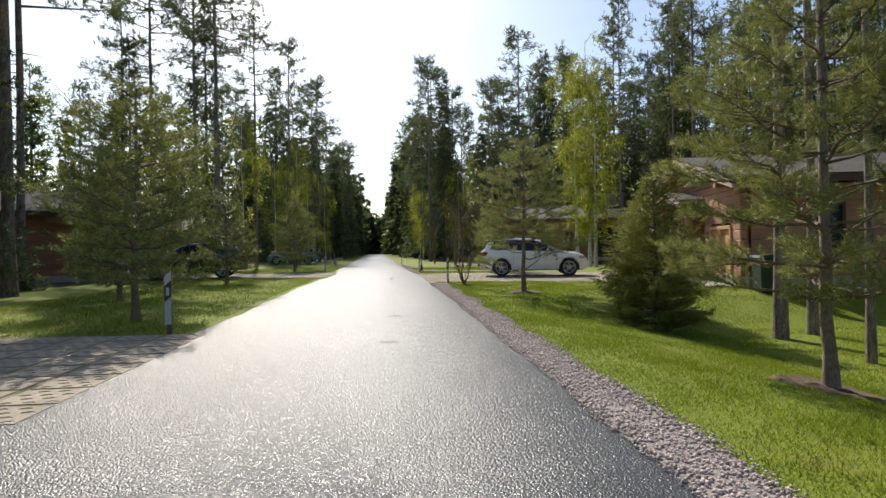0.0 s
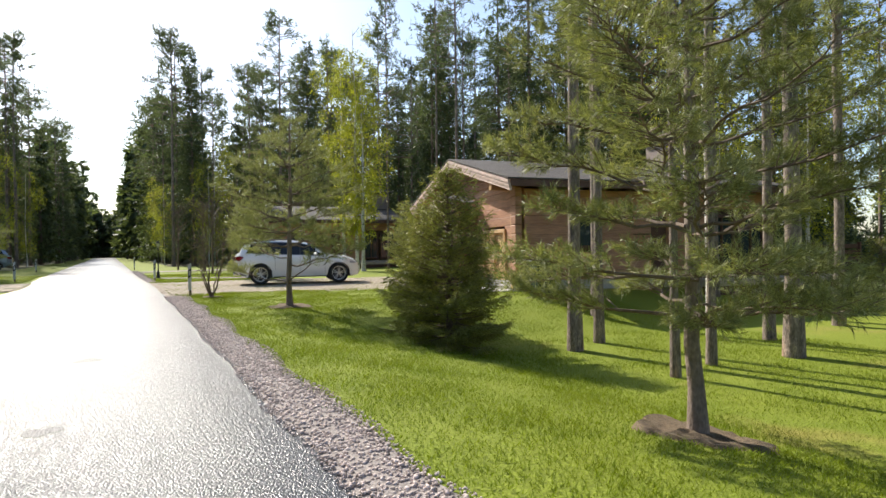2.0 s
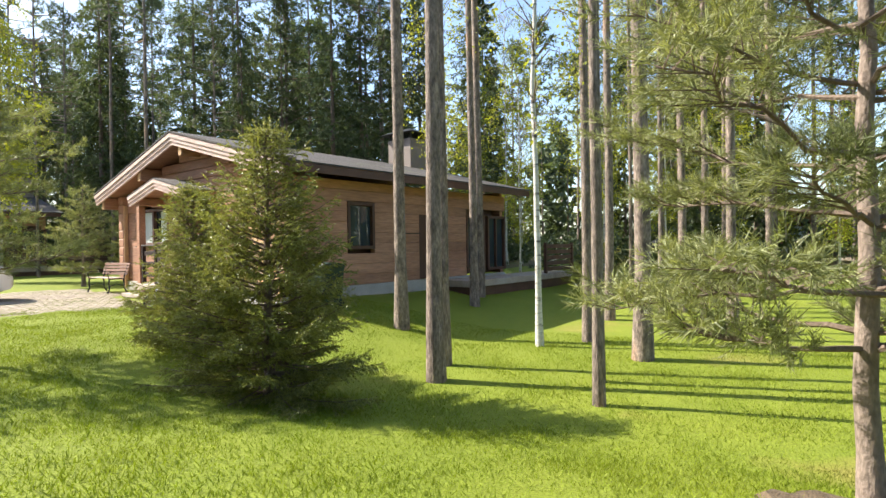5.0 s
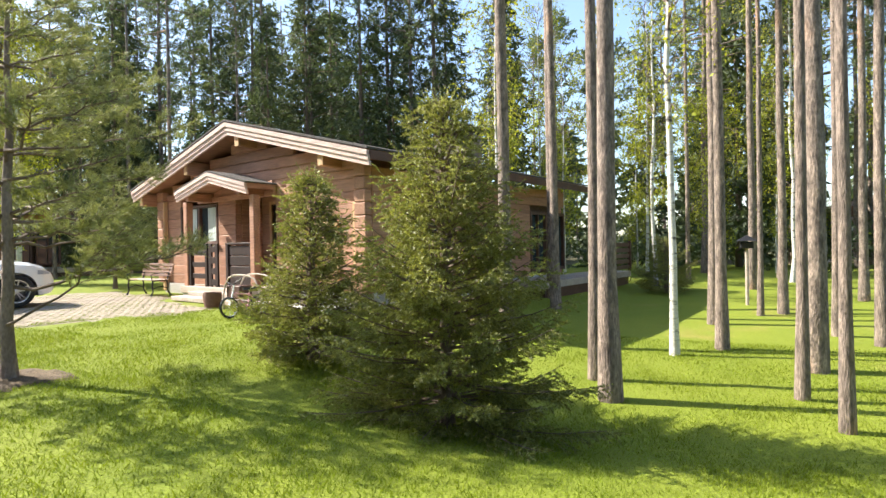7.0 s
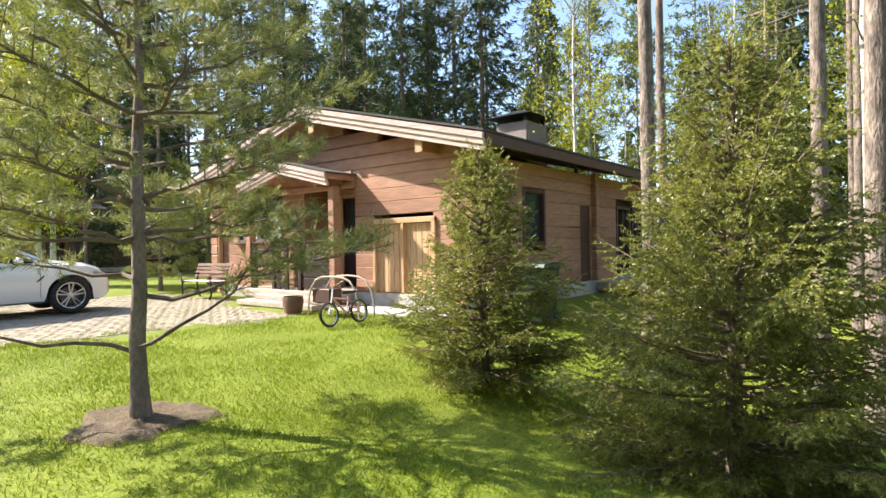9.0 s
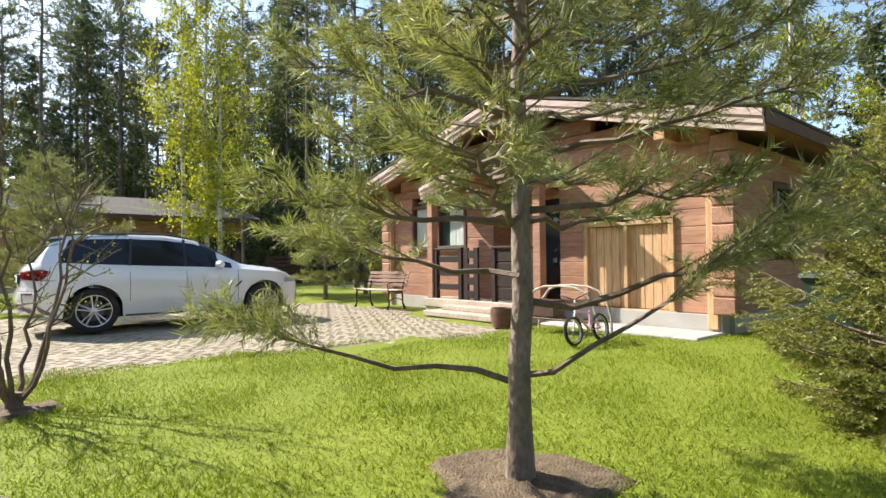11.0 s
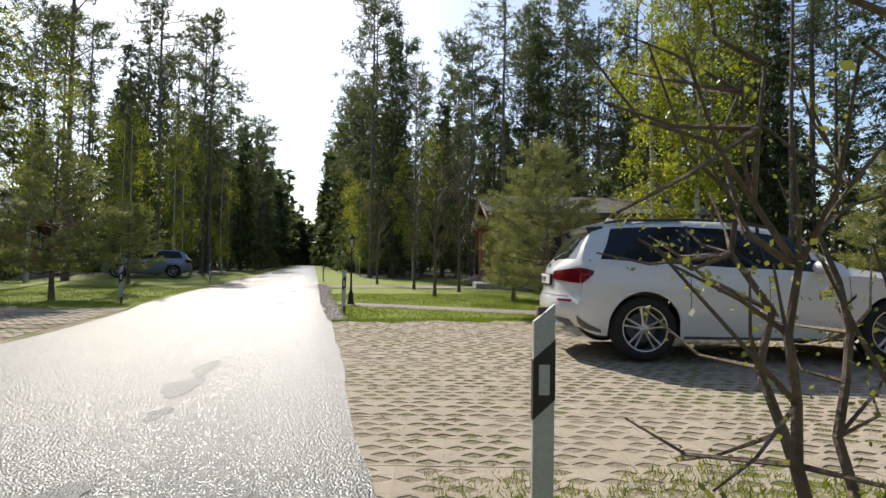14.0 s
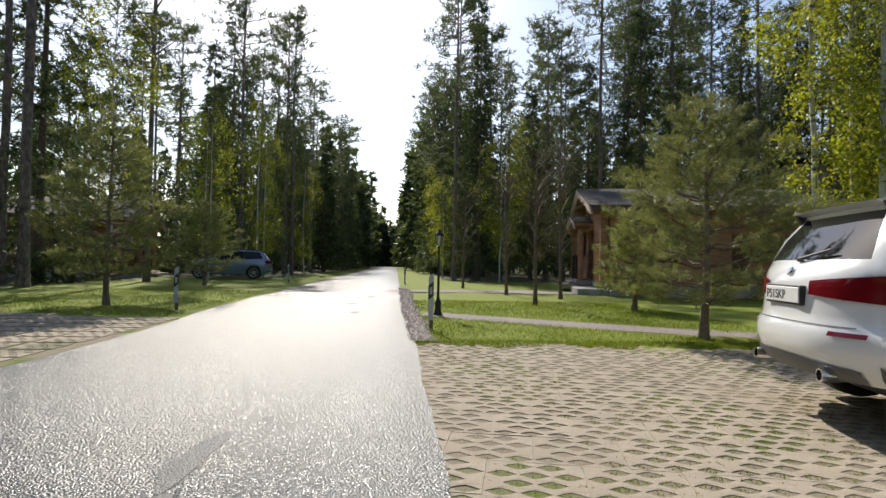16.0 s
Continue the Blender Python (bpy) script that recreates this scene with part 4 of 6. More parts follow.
def suv(name, m, paint, label, plate=False):
    car = thing(name, m, label, "car", "parked cars")
    xs = sorted(set([0, 0.02] + [round(v, 3) for v in np.arange(0.04, 4.60, 0.04)] + [4.62, 4.65, 4.68, 4.70] + [0.575, 1.425, 3.439, 4.289]))
    rings = [car_section(x) for x in xs]
    nr = len(rings[0])
    cats = {"body": Geo(), "side_glass": Geo(), "rear_window": Geo(), "windscreen": Geo()}
    for s in (1, -1):
        V = [[tail_form(x, s * y, z) for y, z in r] for x, r in zip(xs, rings)]
        for i in range(len(xs) - 1):
            xm = (xs[i] + xs[i + 1]) / 2
            for k in range(nr - 1):
                kind = "body"
                if 17 <= k <= 18 and 0.39 < xm < (3.26 if k == 17 else 3.0):
                    kind = "side_glass"
                if k >= 19 and 2.72 < xm < 3.42:
                    kind = "windscreen"
                cats[kind].add([V[i][k], V[i + 1][k], V[i + 1][k + 1], V[i][k + 1]], [(0, 1, 2, 3)])
    # the tail, row by row from the bumper to the spoiler
    r, cols, rows = rings[0], 16, []
    zs = [p[1] for p in r]
    for z in zs:
        w = float(np.interp(z, [p[1] for p in r], [p[0] for p in r]))
        rows.append([tail_form(0, w * (2 * c / cols - 1), z) for c in range(cols + 1)])
    for j in range(len(rows) - 1):
        zm = (zs[j] + zs[j + 1]) / 2
        for c in range(cols):
            kind = "rear_window" if 1.16 < zm < 1.52 and 1 <= c < cols - 1 else "body"
            cats[kind].add([rows[j][c], rows[j][c + 1], rows[j + 1][c + 1], rows[j + 1][c]], [(0, 1, 2, 3)])
    r = rings[-1]
    loop = [(xs[-1], y, z) for y, z in r] + [(xs[-1], -y, z) for y, z in r[::-1][1:]]
    cats["body"].add(loop, [tuple(range(len(loop)))])
    for kind, g in cats.items():
        me_ob = part(kind, g, paint if kind == "body" else M_CARGLASS, car, "" if kind == "body" else "dark tinted glass", fix=False)
        bm = bmesh.new()
        bm.from_mesh(me_ob.data)
        bmesh.ops.remove_doubles(bm, verts=bm.verts, dist=0.0012)
        bmesh.ops.recalc_face_normals(bm, faces=bm.faces)
        bm.to_mesh(me_ob.data)
        bm.free()
        me_ob.data.shade_smooth()
        me_ob.data.set_sharp_from_angle(angle=radians(38))
    part("underbody", Geo().box(0.50, 4.45, -0.78, 0.78, 0.24, 0.50, 0.03), M_PLASTIC, car)

    def patch(x0, x1, zf0, zf1, s, off, nx=8, nz=3):
        g, V = Geo(), []
        for i in range(nx + 1):
            x = x0 + (x1 - x0) * i / nx
            for j in range(nz + 1):
                z = zf0(x) + (zf1(x) - zf0(x)) * j / nz
                px, py, pz = tail_form(x, s * side_y(x, z), z)
                V.append((px - off * max(0.0, 1 - x / 0.45), py + s * off, pz))
        return g.add(V, [(i * (nz + 1) + j, (i + 1) * (nz + 1) + j, (i + 1) * (nz + 1) + j + 1, i * (nz + 1) + j + 1) for i in range(nx) for j in range(nz)])

    def rear_patch(y0, y1, zf0, zf1, off, ny=8, nz=3):
        """A panel lying on the tail between two distances from the middle line."""
        V = []
        for i in range(ny + 1):
            y = y0 + (y1 - y0) * i / ny
            for j in range(nz + 1):
                z = zf0(y) + (zf1(y) - zf0(y)) * j / nz
                px, py, pz = tail_form(0, y, z)
                V.append((px - off, py, pz))
        return Geo().add(V, [(i * (nz + 1) + j, (i + 1) * (nz + 1) + j, (i + 1) * (nz + 1) + j + 1, i * (nz + 1) + j + 1) for i in range(ny) for j in range(nz)])
    for s in (1, -1):
        w0 = side_y(0, 0.97)
        lamp_lo, lamp_hi = (lambda x: 0.875 + 0.11 * (x / 0.36) ** 2), (lambda x: 1.055 - 0.03 * (x / 0.36) ** 2)
        tail = patch(0.0, 0.36, lamp_lo, lamp_hi, s, 0.012, 10, 4)
        inner = rear_patch(s * 0.36, s * w0, lambda y: 0.915 - 0.04 * (abs(y) - 0.36) / (w0 - 0.36), lambda y: 1.01 + 0.045 * (abs(y) - 0.36) / (w0 - 0.36), 0.012, 8, 4)
        tail.add(inner.v, inner.f)
        lamp = part("tail_lamp", tail, M_REDLAMP, car, "deep red tail lamp wrapped round the corner", smooth=True)
        part("lamp_stripe", patch(0.03, 0.30, lambda x: 0.962 + 0.03 * x, lambda x: 0.985 + 0.02 * x, s, 0.016, 8, 1), M_REDSTRIPE, lamp)
        part("rear_reflector", rear_patch(s * 0.62, s * 0.86, lambda y: 0.655, lambda y: 0.685, 0.008, 5, 1), M_REDLAMP, car)
        part("bumper_corner", patch(0.0, 0.50, lambda x: 0.375 - 0.12 * x, lambda x: 0.50 - 0.30 * x, s, 0.008), M_GREYPLASTIC, car)
        part("arch_lip", Geo().tube([(1.0 + 0.43 * math.cos(a), s * (side_y(1.0 + 0.43 * math.cos(a), 0.37 + 0.44 * math.sin(a)) + 0.002), 0.37 + 0.435 * math.sin(a)) for a in [math.pi * q / 16 for q in range(1, 16)]], 0.012, 6), paint, car, smooth=True)
        part("head_lamp", patch(4.28, 4.56, lambda x: 0.74, lambda x: 0.84 - 0.12 * (x - 4.28), s, 0.008), M_CLEARLAMP, car)
        part("sill_trim", patch(1.46, 3.40, lambda x: 0.252, lambda x: 0.285, s, 0.010, 12, 2), M_GREYPLASTIC, car)
        part("side_vent", patch(3.28, 3.40, lambda x: 0.66 + 0.9 * (x - 3.28), lambda x: 0.70 + 0.9 * (x - 3.28), s, 0.008, 3, 1), M_PLASTIC, car)
        for xd in (1.52, 2.42, 3.34):
            part("door_seam", patch(xd - 0.004, xd + 0.004, lambda x: 0.50 if x < 1.6 else 0.36, lambda x: 1.0, s, 0.003, 1, 8), M_PLASTIC, car)
        for xh in (1.62, 2.48):
            part("door_handle", patch(xh, xh + 0.20, lambda x: 0.895, lambda x: 0.925, s, 0.03, 4, 1), paint, car)
        for xp, lean in ((1.52, 0.06), (2.42, 0.02)):
            g, V = Geo(), []
            for j in range(5):
                z = 1.10 + 0.47 * j / 4
                V += [(xp - 0.022 + lean * j / 4, s * (side_y(xp, z) + 0.006), z), (xp + 0.022 + lean * j / 4, s * (side_y(xp, z) + 0.006), z)]
            part("window_pillar", g.add(V, [(2 * j, 2 * j + 1, 2 * j + 3, 2 * j + 2) for j in range(4)]), M_BLACK, car)
        mir = Geo()
        mir.lathe([(0.001, -0.11), (0.05, -0.10), (0.078, -0.03), (0.082, 0.05), (0.06, 0.10), (0.001, 0.11)], 12, "y", (2.98, s * 1.03, 1.10))
        mir.box(2.95, 3.0, s * 0.90, s * 0.96, 1.04, 1.09)
        part("wing_mirror", mir, paint, car, smooth=True)
        part("roof_rail", Geo().tube([(0.62, s * 0.555, 1.60), (0.85, s * 0.575, 1.635), (1.6, s * 0.60, 1.655), (2.2, s * 0.595, 1.645), (2.6, s * 0.58, 1.575)], 0.017, 8), M_PLASTIC, car, smooth=True)
        pipe = part("exhaust_pipe", Geo().lathe([(0.035, -0.06), (0.045, -0.06), (0.045, 0.10), (0.036, 0.10), (0.03, -0.02)], 14, "z"), M_CHROME, car, smooth=True)
        pipe.matrix_basis = pose(0.15, s * 0.50, 0.385, 0, -90, 0)
        for xc, n in ((1.0, "rear"), (3.864, "front")):
            wheel = new("wheel")
            wheel.parent = car
            wheel.matrix_basis = Matrix.Translation((xc, s * 0.83, 0.37)) @ Matrix.Diagonal((1, s, 1, 1))
            part("tyre", Geo().lathe([(0.255, -0.10), (0.30, -0.115), (0.345, -0.11), (0.366, -0.09), (0.37, -0.04), (0.37, 0.04), (0.366, 0.09), (0.345, 0.112), (0.30, 0.118), (0.258, 0.10), (0.255, -0.10)], 40, "y"), M_TYRE, wheel, smooth=True)
            part("rim", Geo().lathe([(0.262, 0.112), (0.25, 0.11), (0.238, 0.085), (0.235, -0.09)], 40, "y"), M_ALLOY, wheel, smooth=True)
            part("brake_disc", Geo().lathe([(0.001, -0.02), (0.17, -0.02), (0.17, -0.045), (0.001, -0.045)], 28, "y"), M_GREYPLASTIC, wheel)
            part("wheel_well", Geo().lathe([(0.001, -0.11), (0.25, -0.11), (0.25, -0.10)], 28, "y"), M_PLASTIC, wheel)
            part("hub_cap", Geo().lathe([(0.001, 0.095), (0.03, 0.095), (0.055, 0.085), (0.06, 0.04)], 16, "y"), M_ALLOY, wheel, smooth=True)
            for k in range(5):
                a = 2 * math.pi * k / 5 + 0.3
                for d in (-0.13, 0.13):
                    g = Geo()
                    p0 = Vector((0.045 * math.cos(a + d * 2), 0.075, 0.045 * math.sin(a + d * 2)))
                    p1 = Vector((0.248 * math.cos(a + d * 1.35), 0.095, 0.248 * math.sin(a + d * 1.35)))
                    g.tube([p0, (p0 + p1) / 2, p1], [0.016, 0.013, 0.015], 6)
                    part("spoke", g, M_ALLOY, wheel)
    part("rear_diffuser", rear_patch(-0.80, 0.80, lambda y: 0.362, lambda y: 0.475 - 0.03 * (abs(y) / 0.8) ** 2, 0.012, 16, 3), M_GREYPLASTIC, car, "dark grey rear diffuser", smooth=True)
    part("bumper_crease", rear_patch(-0.78, 0.78, lambda y: 0.712, lambda y: 0.720, 0.004, 16, 1), M_PLASTIC, car)
    part("front_grille", Geo().box(4.66, 4.72, -0.38, 0.38, 0.52, 0.72, 0.02), M_PLASTIC, car)
    part("spoiler", Geo().prism([(0.36, 1.555), (0.70, 1.632), (0.95, 1.645), (0.95, 1.60), (0.48, 1.52)], "y", -0.57, 0.57), paint, car, smooth=True)
    for s in (1, -1):
        part("spoiler_wing", Geo().prism([(0.40, 1.545), (0.60, 1.56), (0.62, 1.47), (0.47, 1.40)], "y", s * 0.565, s * 0.60), M_BLACK, car, "gloss black blade beside the rear window")
    part("aerial_fin", Geo().prism([(0.80, 1.63), (1.05, 1.65), (0.84, 1.71)], "y", -0.02, 0.02), paint, car)
    part("rear_wiper", Geo().tube([(0.165, 0.02, 1.16), (0.16, -0.02, 1.17), (0.20, -0.36, 1.23)], [0.02, 0.012, 0.008], 6), M_PLASTIC, car)
    badge = part("badge", Geo().lathe([(0.001, 0.012), (0.028, 0.012), (0.036, 0.0)], 16, "z"), M_CHROME, car)
    badge.matrix_basis = pose(0.095, 0, 1.075, 0, -62, 0)
    pl = part("number_plate", Geo().box(0.030, 0.048, -0.26, 0.26, 0.845, 0.957, 0.004), M_WHITE, car, "white number plate in a dark holder")
    part("plate_holder", Geo().box(0.037, 0.075, -0.275, 0.275, 0.83, 0.972, 0.004), M_PLASTIC, car)
    if plate:
        cu = bpy.data.curves.new("plate_text", "FONT")
        cu.body, cu.size, cu.extrude = "P515KP", 0.098, 0.001
        tmp = bpy.data.objects.new("plate_text", cu)
        scene.collection.objects.link(tmp)
        bpy.context.view_layer.update()
        me = bpy.data.meshes.new_from_object(tmp.evaluated_get(bpy.context.evaluated_depsgraph_get()))
        bpy.data.objects.remove(tmp)
        me.materials.append(M_BLACK)
        tx = new("plate_writing", me)
        tx.parent = pl
        tx.matrix_basis = Matrix(((0, 0, -1, 0.0285), (-1, 0, 0, 0.245), (0, 1, 0, 0.867), (0, 0, 0, 1)))
    else:
        part("plate_writing", Geo().box(0.027, 0.0295, -0.2, 0.2, 0.87, 0.93, 0.0005), M_BLACK, pl)
    return car


def car_pose(rear_x, rear_y, front_x, front_y):
    a = math.atan2(front_y - rear_y, front_x - rear_x)
    cx, cy = (rear_x + front_x) / 2, (rear_y + front_y) / 2
    return pose(cx - 2.432 * math.cos(a), cy - 2.432 * math.sin(a), 0.006, 0, 0, math.degrees(a))


# the hub marks lie on the near side of the car, half its width from its middle line
suv("suv", car_pose(5.18, 27.33, 8.01, 26.72), M_WHITECAR, "white SUV parked on the grass pavers", True)
suv("blue_suv", pose(-6.2, 57.0, 0.01, 0, 0, 190), M_BLUECAR, "blue-grey SUV parked across the road in shade")
suv("dark_suv", pose(-6.6, 30.6, 0.03, 0, 0, 188), M_DARKCAR, "dark SUV parked on the side drive")


# ---- trees ----
STEM = [None]


def needles(P, D, L, rng, n, length, width, spread=0.9):
    """Pointed needles along shoots that start at P and run along D for L."""
    m = len(P)
    u = np.linspace(0.05, 1.0, n)[None, :] + rng.uniform(-0.05, 0.05, (m, n))
    base = P[:, None, :] + D[:, None, :] * (L[:, None] * u)[..., None]
    r = rng.normal(size=(m, n, 3))
    r -= (r * D[:, None, :]).sum(-1, keepdims=True) * D[:, None, :]
    r /= np.linalg.norm(r, axis=-1, keepdims=True) + 1e-9
    d = D[:, None, :] + spread * r
    d /= np.linalg.norm(d, axis=-1, keepdims=True)
    side = np.cross(d, rng.normal(size=(m, n, 3)))
    side /= np.linalg.norm(side, axis=-1, keepdims=True) + 1e-9
    ln = length * rng.uniform(0.7, 1.2, (m, n, 1))
    tip = base + d * ln
    w = width * side
    V = np.stack([base - w, base + w, tip], 2).reshape(-1, 3)
    return V, np.arange(len(V)).reshape(-1, 3)


def leaves(P, rng, size, droop=0.4):
    n = len(P)
    a = rng.normal(size=(n, 3))
    a[:, 2] -= droop
    a /= np.linalg.norm(a, axis=1, keepdims=True)
    b = np.cross(a, rng.normal(size=(n, 3)))
    b /= np.linalg.norm(b, axis=1, keepdims=True) + 1e-9
    s = size * rng.uniform(0.6, 1.3, (n, 1))
    V = np.stack([P, P + a * s * 0.5 + b * s * 0.36, P + a * s, P + a * s * 0.5 - b * s * 0.36], 1).reshape(-1, 3)
    return V, np.arange(4 * n).reshape(-1, 4)


def unit(v):
    return v / (np.linalg.norm(v, axis=-1, keepdims=True) + 1e-9)


def trunk_part(top, h, r0, r1, mat, rng, lean=0.02, n=12, rings=14, name="trunk"):
    pts, x, y = [], 0.0, 0.0
    for i in range(rings + 1):
        t = i / rings
        pts.append((x, y, h * t - 0.06 * (i == 0)))
        x += rng.normal(0, lean) * h / rings
        y += rng.normal(0, lean) * h / rings
    rad = [r0 * (1.35 if i == 0 else 1.0) * (1 - i / rings) + r1 * i / rings for i in range(rings + 1)]
    STEM[0] = part(name, Geo().tube(pts, rad, n), mat, top, smooth=True)
    P = np.array(pts)
    return lambda z: np.array([np.interp(z, P[:, 2], P[:, 0]), np.interp(z, P[:, 2], P[:, 1]), z])


def young_pine(name, x, y, h, seed, label, spread=0.36, first=0.45, dense=1.0, extra=(), r0=0.07, needle=0.08, group="young pines", singles=False):
    rng = np.random.default_rng(seed)
    top = thing(name, pose(x, y, gz(x, y)), label, "pine tree", group)
    at = trunk_part(top, h, r0, 0.012, M_YOUNGBARK, rng, 0.035)
    joined, SP, SD, SL = Geo(), [], [], []

    def shoot(p, d, l):
        SP.append(p), SD.append(unit(np.array(d))), SL.append(l)

    def branch(z, az, length, rise, r, bare=0.3):
        d = np.array([math.cos(az), math.sin(az), 0.0])
        side = np.array([-d[1], d[0], 0.0])
        p0, k = at(z), 7
        wood = Geo() if singles else joined
        pts = [p0 + d * length * i / k + np.array([0, 0, rise * length * (i / k) ** 1.4 + 0.02 * rng.normal()]) + side * 0.03 * length * rng.normal() for i in range(k + 1)]
        wood.tube(pts, [r * (1 - 0.8 * i / k) for i in range(k + 1)], 5, False)
        n = max(4, int(length * 15 * dense))
        for q in range(n):
            t = bare + (1 - bare) * (q + rng.uniform(0, 1)) / n
            i = min(int(t * k), k - 1)
            p = pts[i] + (pts[i + 1] - pts[i]) * (t * k - i)
            s = 1 if q % 2 else -1
            dd = unit(d * rng.uniform(0.4, 1.0) + side * s * rng.uniform(0.4, 1.1) + np.array([0, 0, rng.uniform(0.05, 0.65)]))
            tl = length * rng.uniform(0.16, 0.34) * (1.15 - 0.6 * t)
            end = p + dd * tl
            wood.tube([p, end], [r * 0.28, r * 0.12], 3, False)
            for c in range(3):
                shoot(p + dd * tl * (0.35 + 0.3 * c), dd + 0.25 * rng.normal(size=3), rng.uniform(0.10, 0.17))
            for c in range(2):
                shoot(end, dd + 0.7 * rng.normal(size=3) + np.array([0, 0, 0.3]), rng.uniform(0.09, 0.16))
        shoot(pts[-1], d + np.array([0, 0, 0.5]), 0.18)
        if singles:
            part("limb", wood, M_TWIG, top, fix=False, smooth=True)
    z = first
    while z < h - 0.15:
        t = (z - first) / (h - first)
        length = h * spread * (0.75 + 0.5 * t if t < 0.3 else 0.9 * (1 - (t - 0.3) / 0.7) ** 0.8 + 0.04)
        k = 5 if t < 0.8 else 4
        a0 = rng.uniform(0, 6.28)
        for b in range(k):
            branch(z + rng.uniform(-0.06, 0.06), a0 + 2 * math.pi * b / k + rng.uniform(-0.35, 0.35), length * rng.uniform(0.7, 1.1), 0.05 + 0.55 * t + rng.uniform(-0.05, 0.1), 0.010 + 0.012 * (1 - t), 0.4 if t < 0.25 else 0.2)
        z += h * 0.062 * rng.uniform(0.85, 1.15) + 0.03
    for e in extra:
        branch(*e)
    shoot(at(h), (0, 0, 1), 0.25)
    if not singles:
        part("branchwork", joined, M_TWIG, top, fix=False, smooth=True)["kind"] = "stuff"
    V, F = needles(np.array(SP), np.array(SD), np.array(SL), rng, 21 if singles else 9, needle if singles else needle * 1.15, 0.0031 if singles else 0.0075, 0.85)
    fast_part("needles", V, F, M_PINE, top, "long grey-green needles in tufts")["kind"] = "stuff"
    return top


def garden_spruce(name, x, y, h, seed, label, radius, dense=1.0):
    rng = np.random.default_rng(seed)
    top = thing(name, pose(x, y, gz(x, y)), label, "spruce tree", "garden spruces")
    trunk_part(top, h, 0.07, 0.01, M_TWIG, rng, 0.01)
    wood, SP, SD, SL = Geo(), [], [], []
    z, up = 0.12, np.array([0, 0, 1.0])
    lump = rng.uniform(0, 6.28, 3)
    while z < h - 0.05:
        t = z / h
        length = radius * ((1.0 - t) ** 0.82) * (0.85 if t < 0.06 else 1.0) + 0.06
        k = int(9.5 * dense * (1 - 0.4 * t)) + 2
        a0 = rng.uniform(0, 6.28)
        for b in range(k):
            az = a0 + 2 * math.pi * b / k + rng.uniform(-0.35, 0.35)
            ln = length * rng.uniform(0.55, 1.2) * (1 + 0.14 * math.sin(2 * az + lump[0] + 3 * t) + 0.1 * math.sin(3 * az + lump[1] - 5 * t))
            d, side = np.array([math.cos(az), math.sin(az), 0]), np.array([-math.sin(az), math.cos(az), 0])
            rise = -0.16 + 0.85 * t + rng.uniform(-0.16, 0.16)
            zb = z + rng.uniform(-0.05, 0.05)
            pts = [np.array([0, 0, zb]) + d * ln * q / 4 + up * ln * (rise * q / 4 + 0.20 * (q / 4) ** 2.2) for q in range(5)]
            wood.tube(pts, [0.013 * (1 - 0.8 * q / 4) for q in range(5)], 4, False)
            n = max(3, int(ln * 11))
            for q in range(n):
                u = 0.25 + 0.75 * (q + rng.uniform(0.2, 0.8)) / n
                i = min(int(u * 4), 3)
                p = pts[i] + (pts[i + 1] - pts[i]) * (u * 4 - i)
                for s in (1, -1):
                    # flat drooping sprays: a twig with shoots of its own
                    dd = unit(d * rng.uniform(0.7, 1.0) + s * side * rng.uniform(0.5, 0.85) + up * rng.uniform(-0.32, 0.12))
                    tl = (0.09 + 0.30 * ln * (1.12 - u)) * rng.uniform(0.65, 1.25)
                    SP.append(p), SD.append(dd), SL.append(tl)
                    m = max(1, int(tl / 0.055))
                    for c in range(m):
                        w = (c + 0.8) / (m + 0.6)
                        f = 1 if c % 2 else -1
                        SP.append(p + dd * tl * w), SD.append(unit(dd + 0.75 * f * (side * 0.8 + d * 0.5 * s) + up * rng.uniform(-0.3, 0.15))), SL.append(rng.uniform(0.05, 0.10) * (1.25 - 0.5 * w))
            SP.append(pts[-1]), SD.append(unit(pts[-1] - pts[-2] + up * 0.02)), SL.append(rng.uniform(0.08, 0.15))
        z += 0.10 * rng.uniform(0.8, 1.2) / dense ** 0.5
    for q in range(5):
        SP.append(np.array([0, 0, h - 0.12])), SD.append(unit(np.array([0.25 * rng.normal(), 0.25 * rng.normal(), 1]))), SL.append(0.22)
    part("branchwork", wood, M_TWIG, top, fix=False, smooth=True)["kind"] = "stuff"
    V, F = needles(np.array(SP), np.array(SD), np.array(SL), rng, 15, 0.028, 0.0056, 0.95)
    fast_part("needles", V, F, M_SPRUCE, top, "short dark green needles")["kind"] = "stuff"
    return top


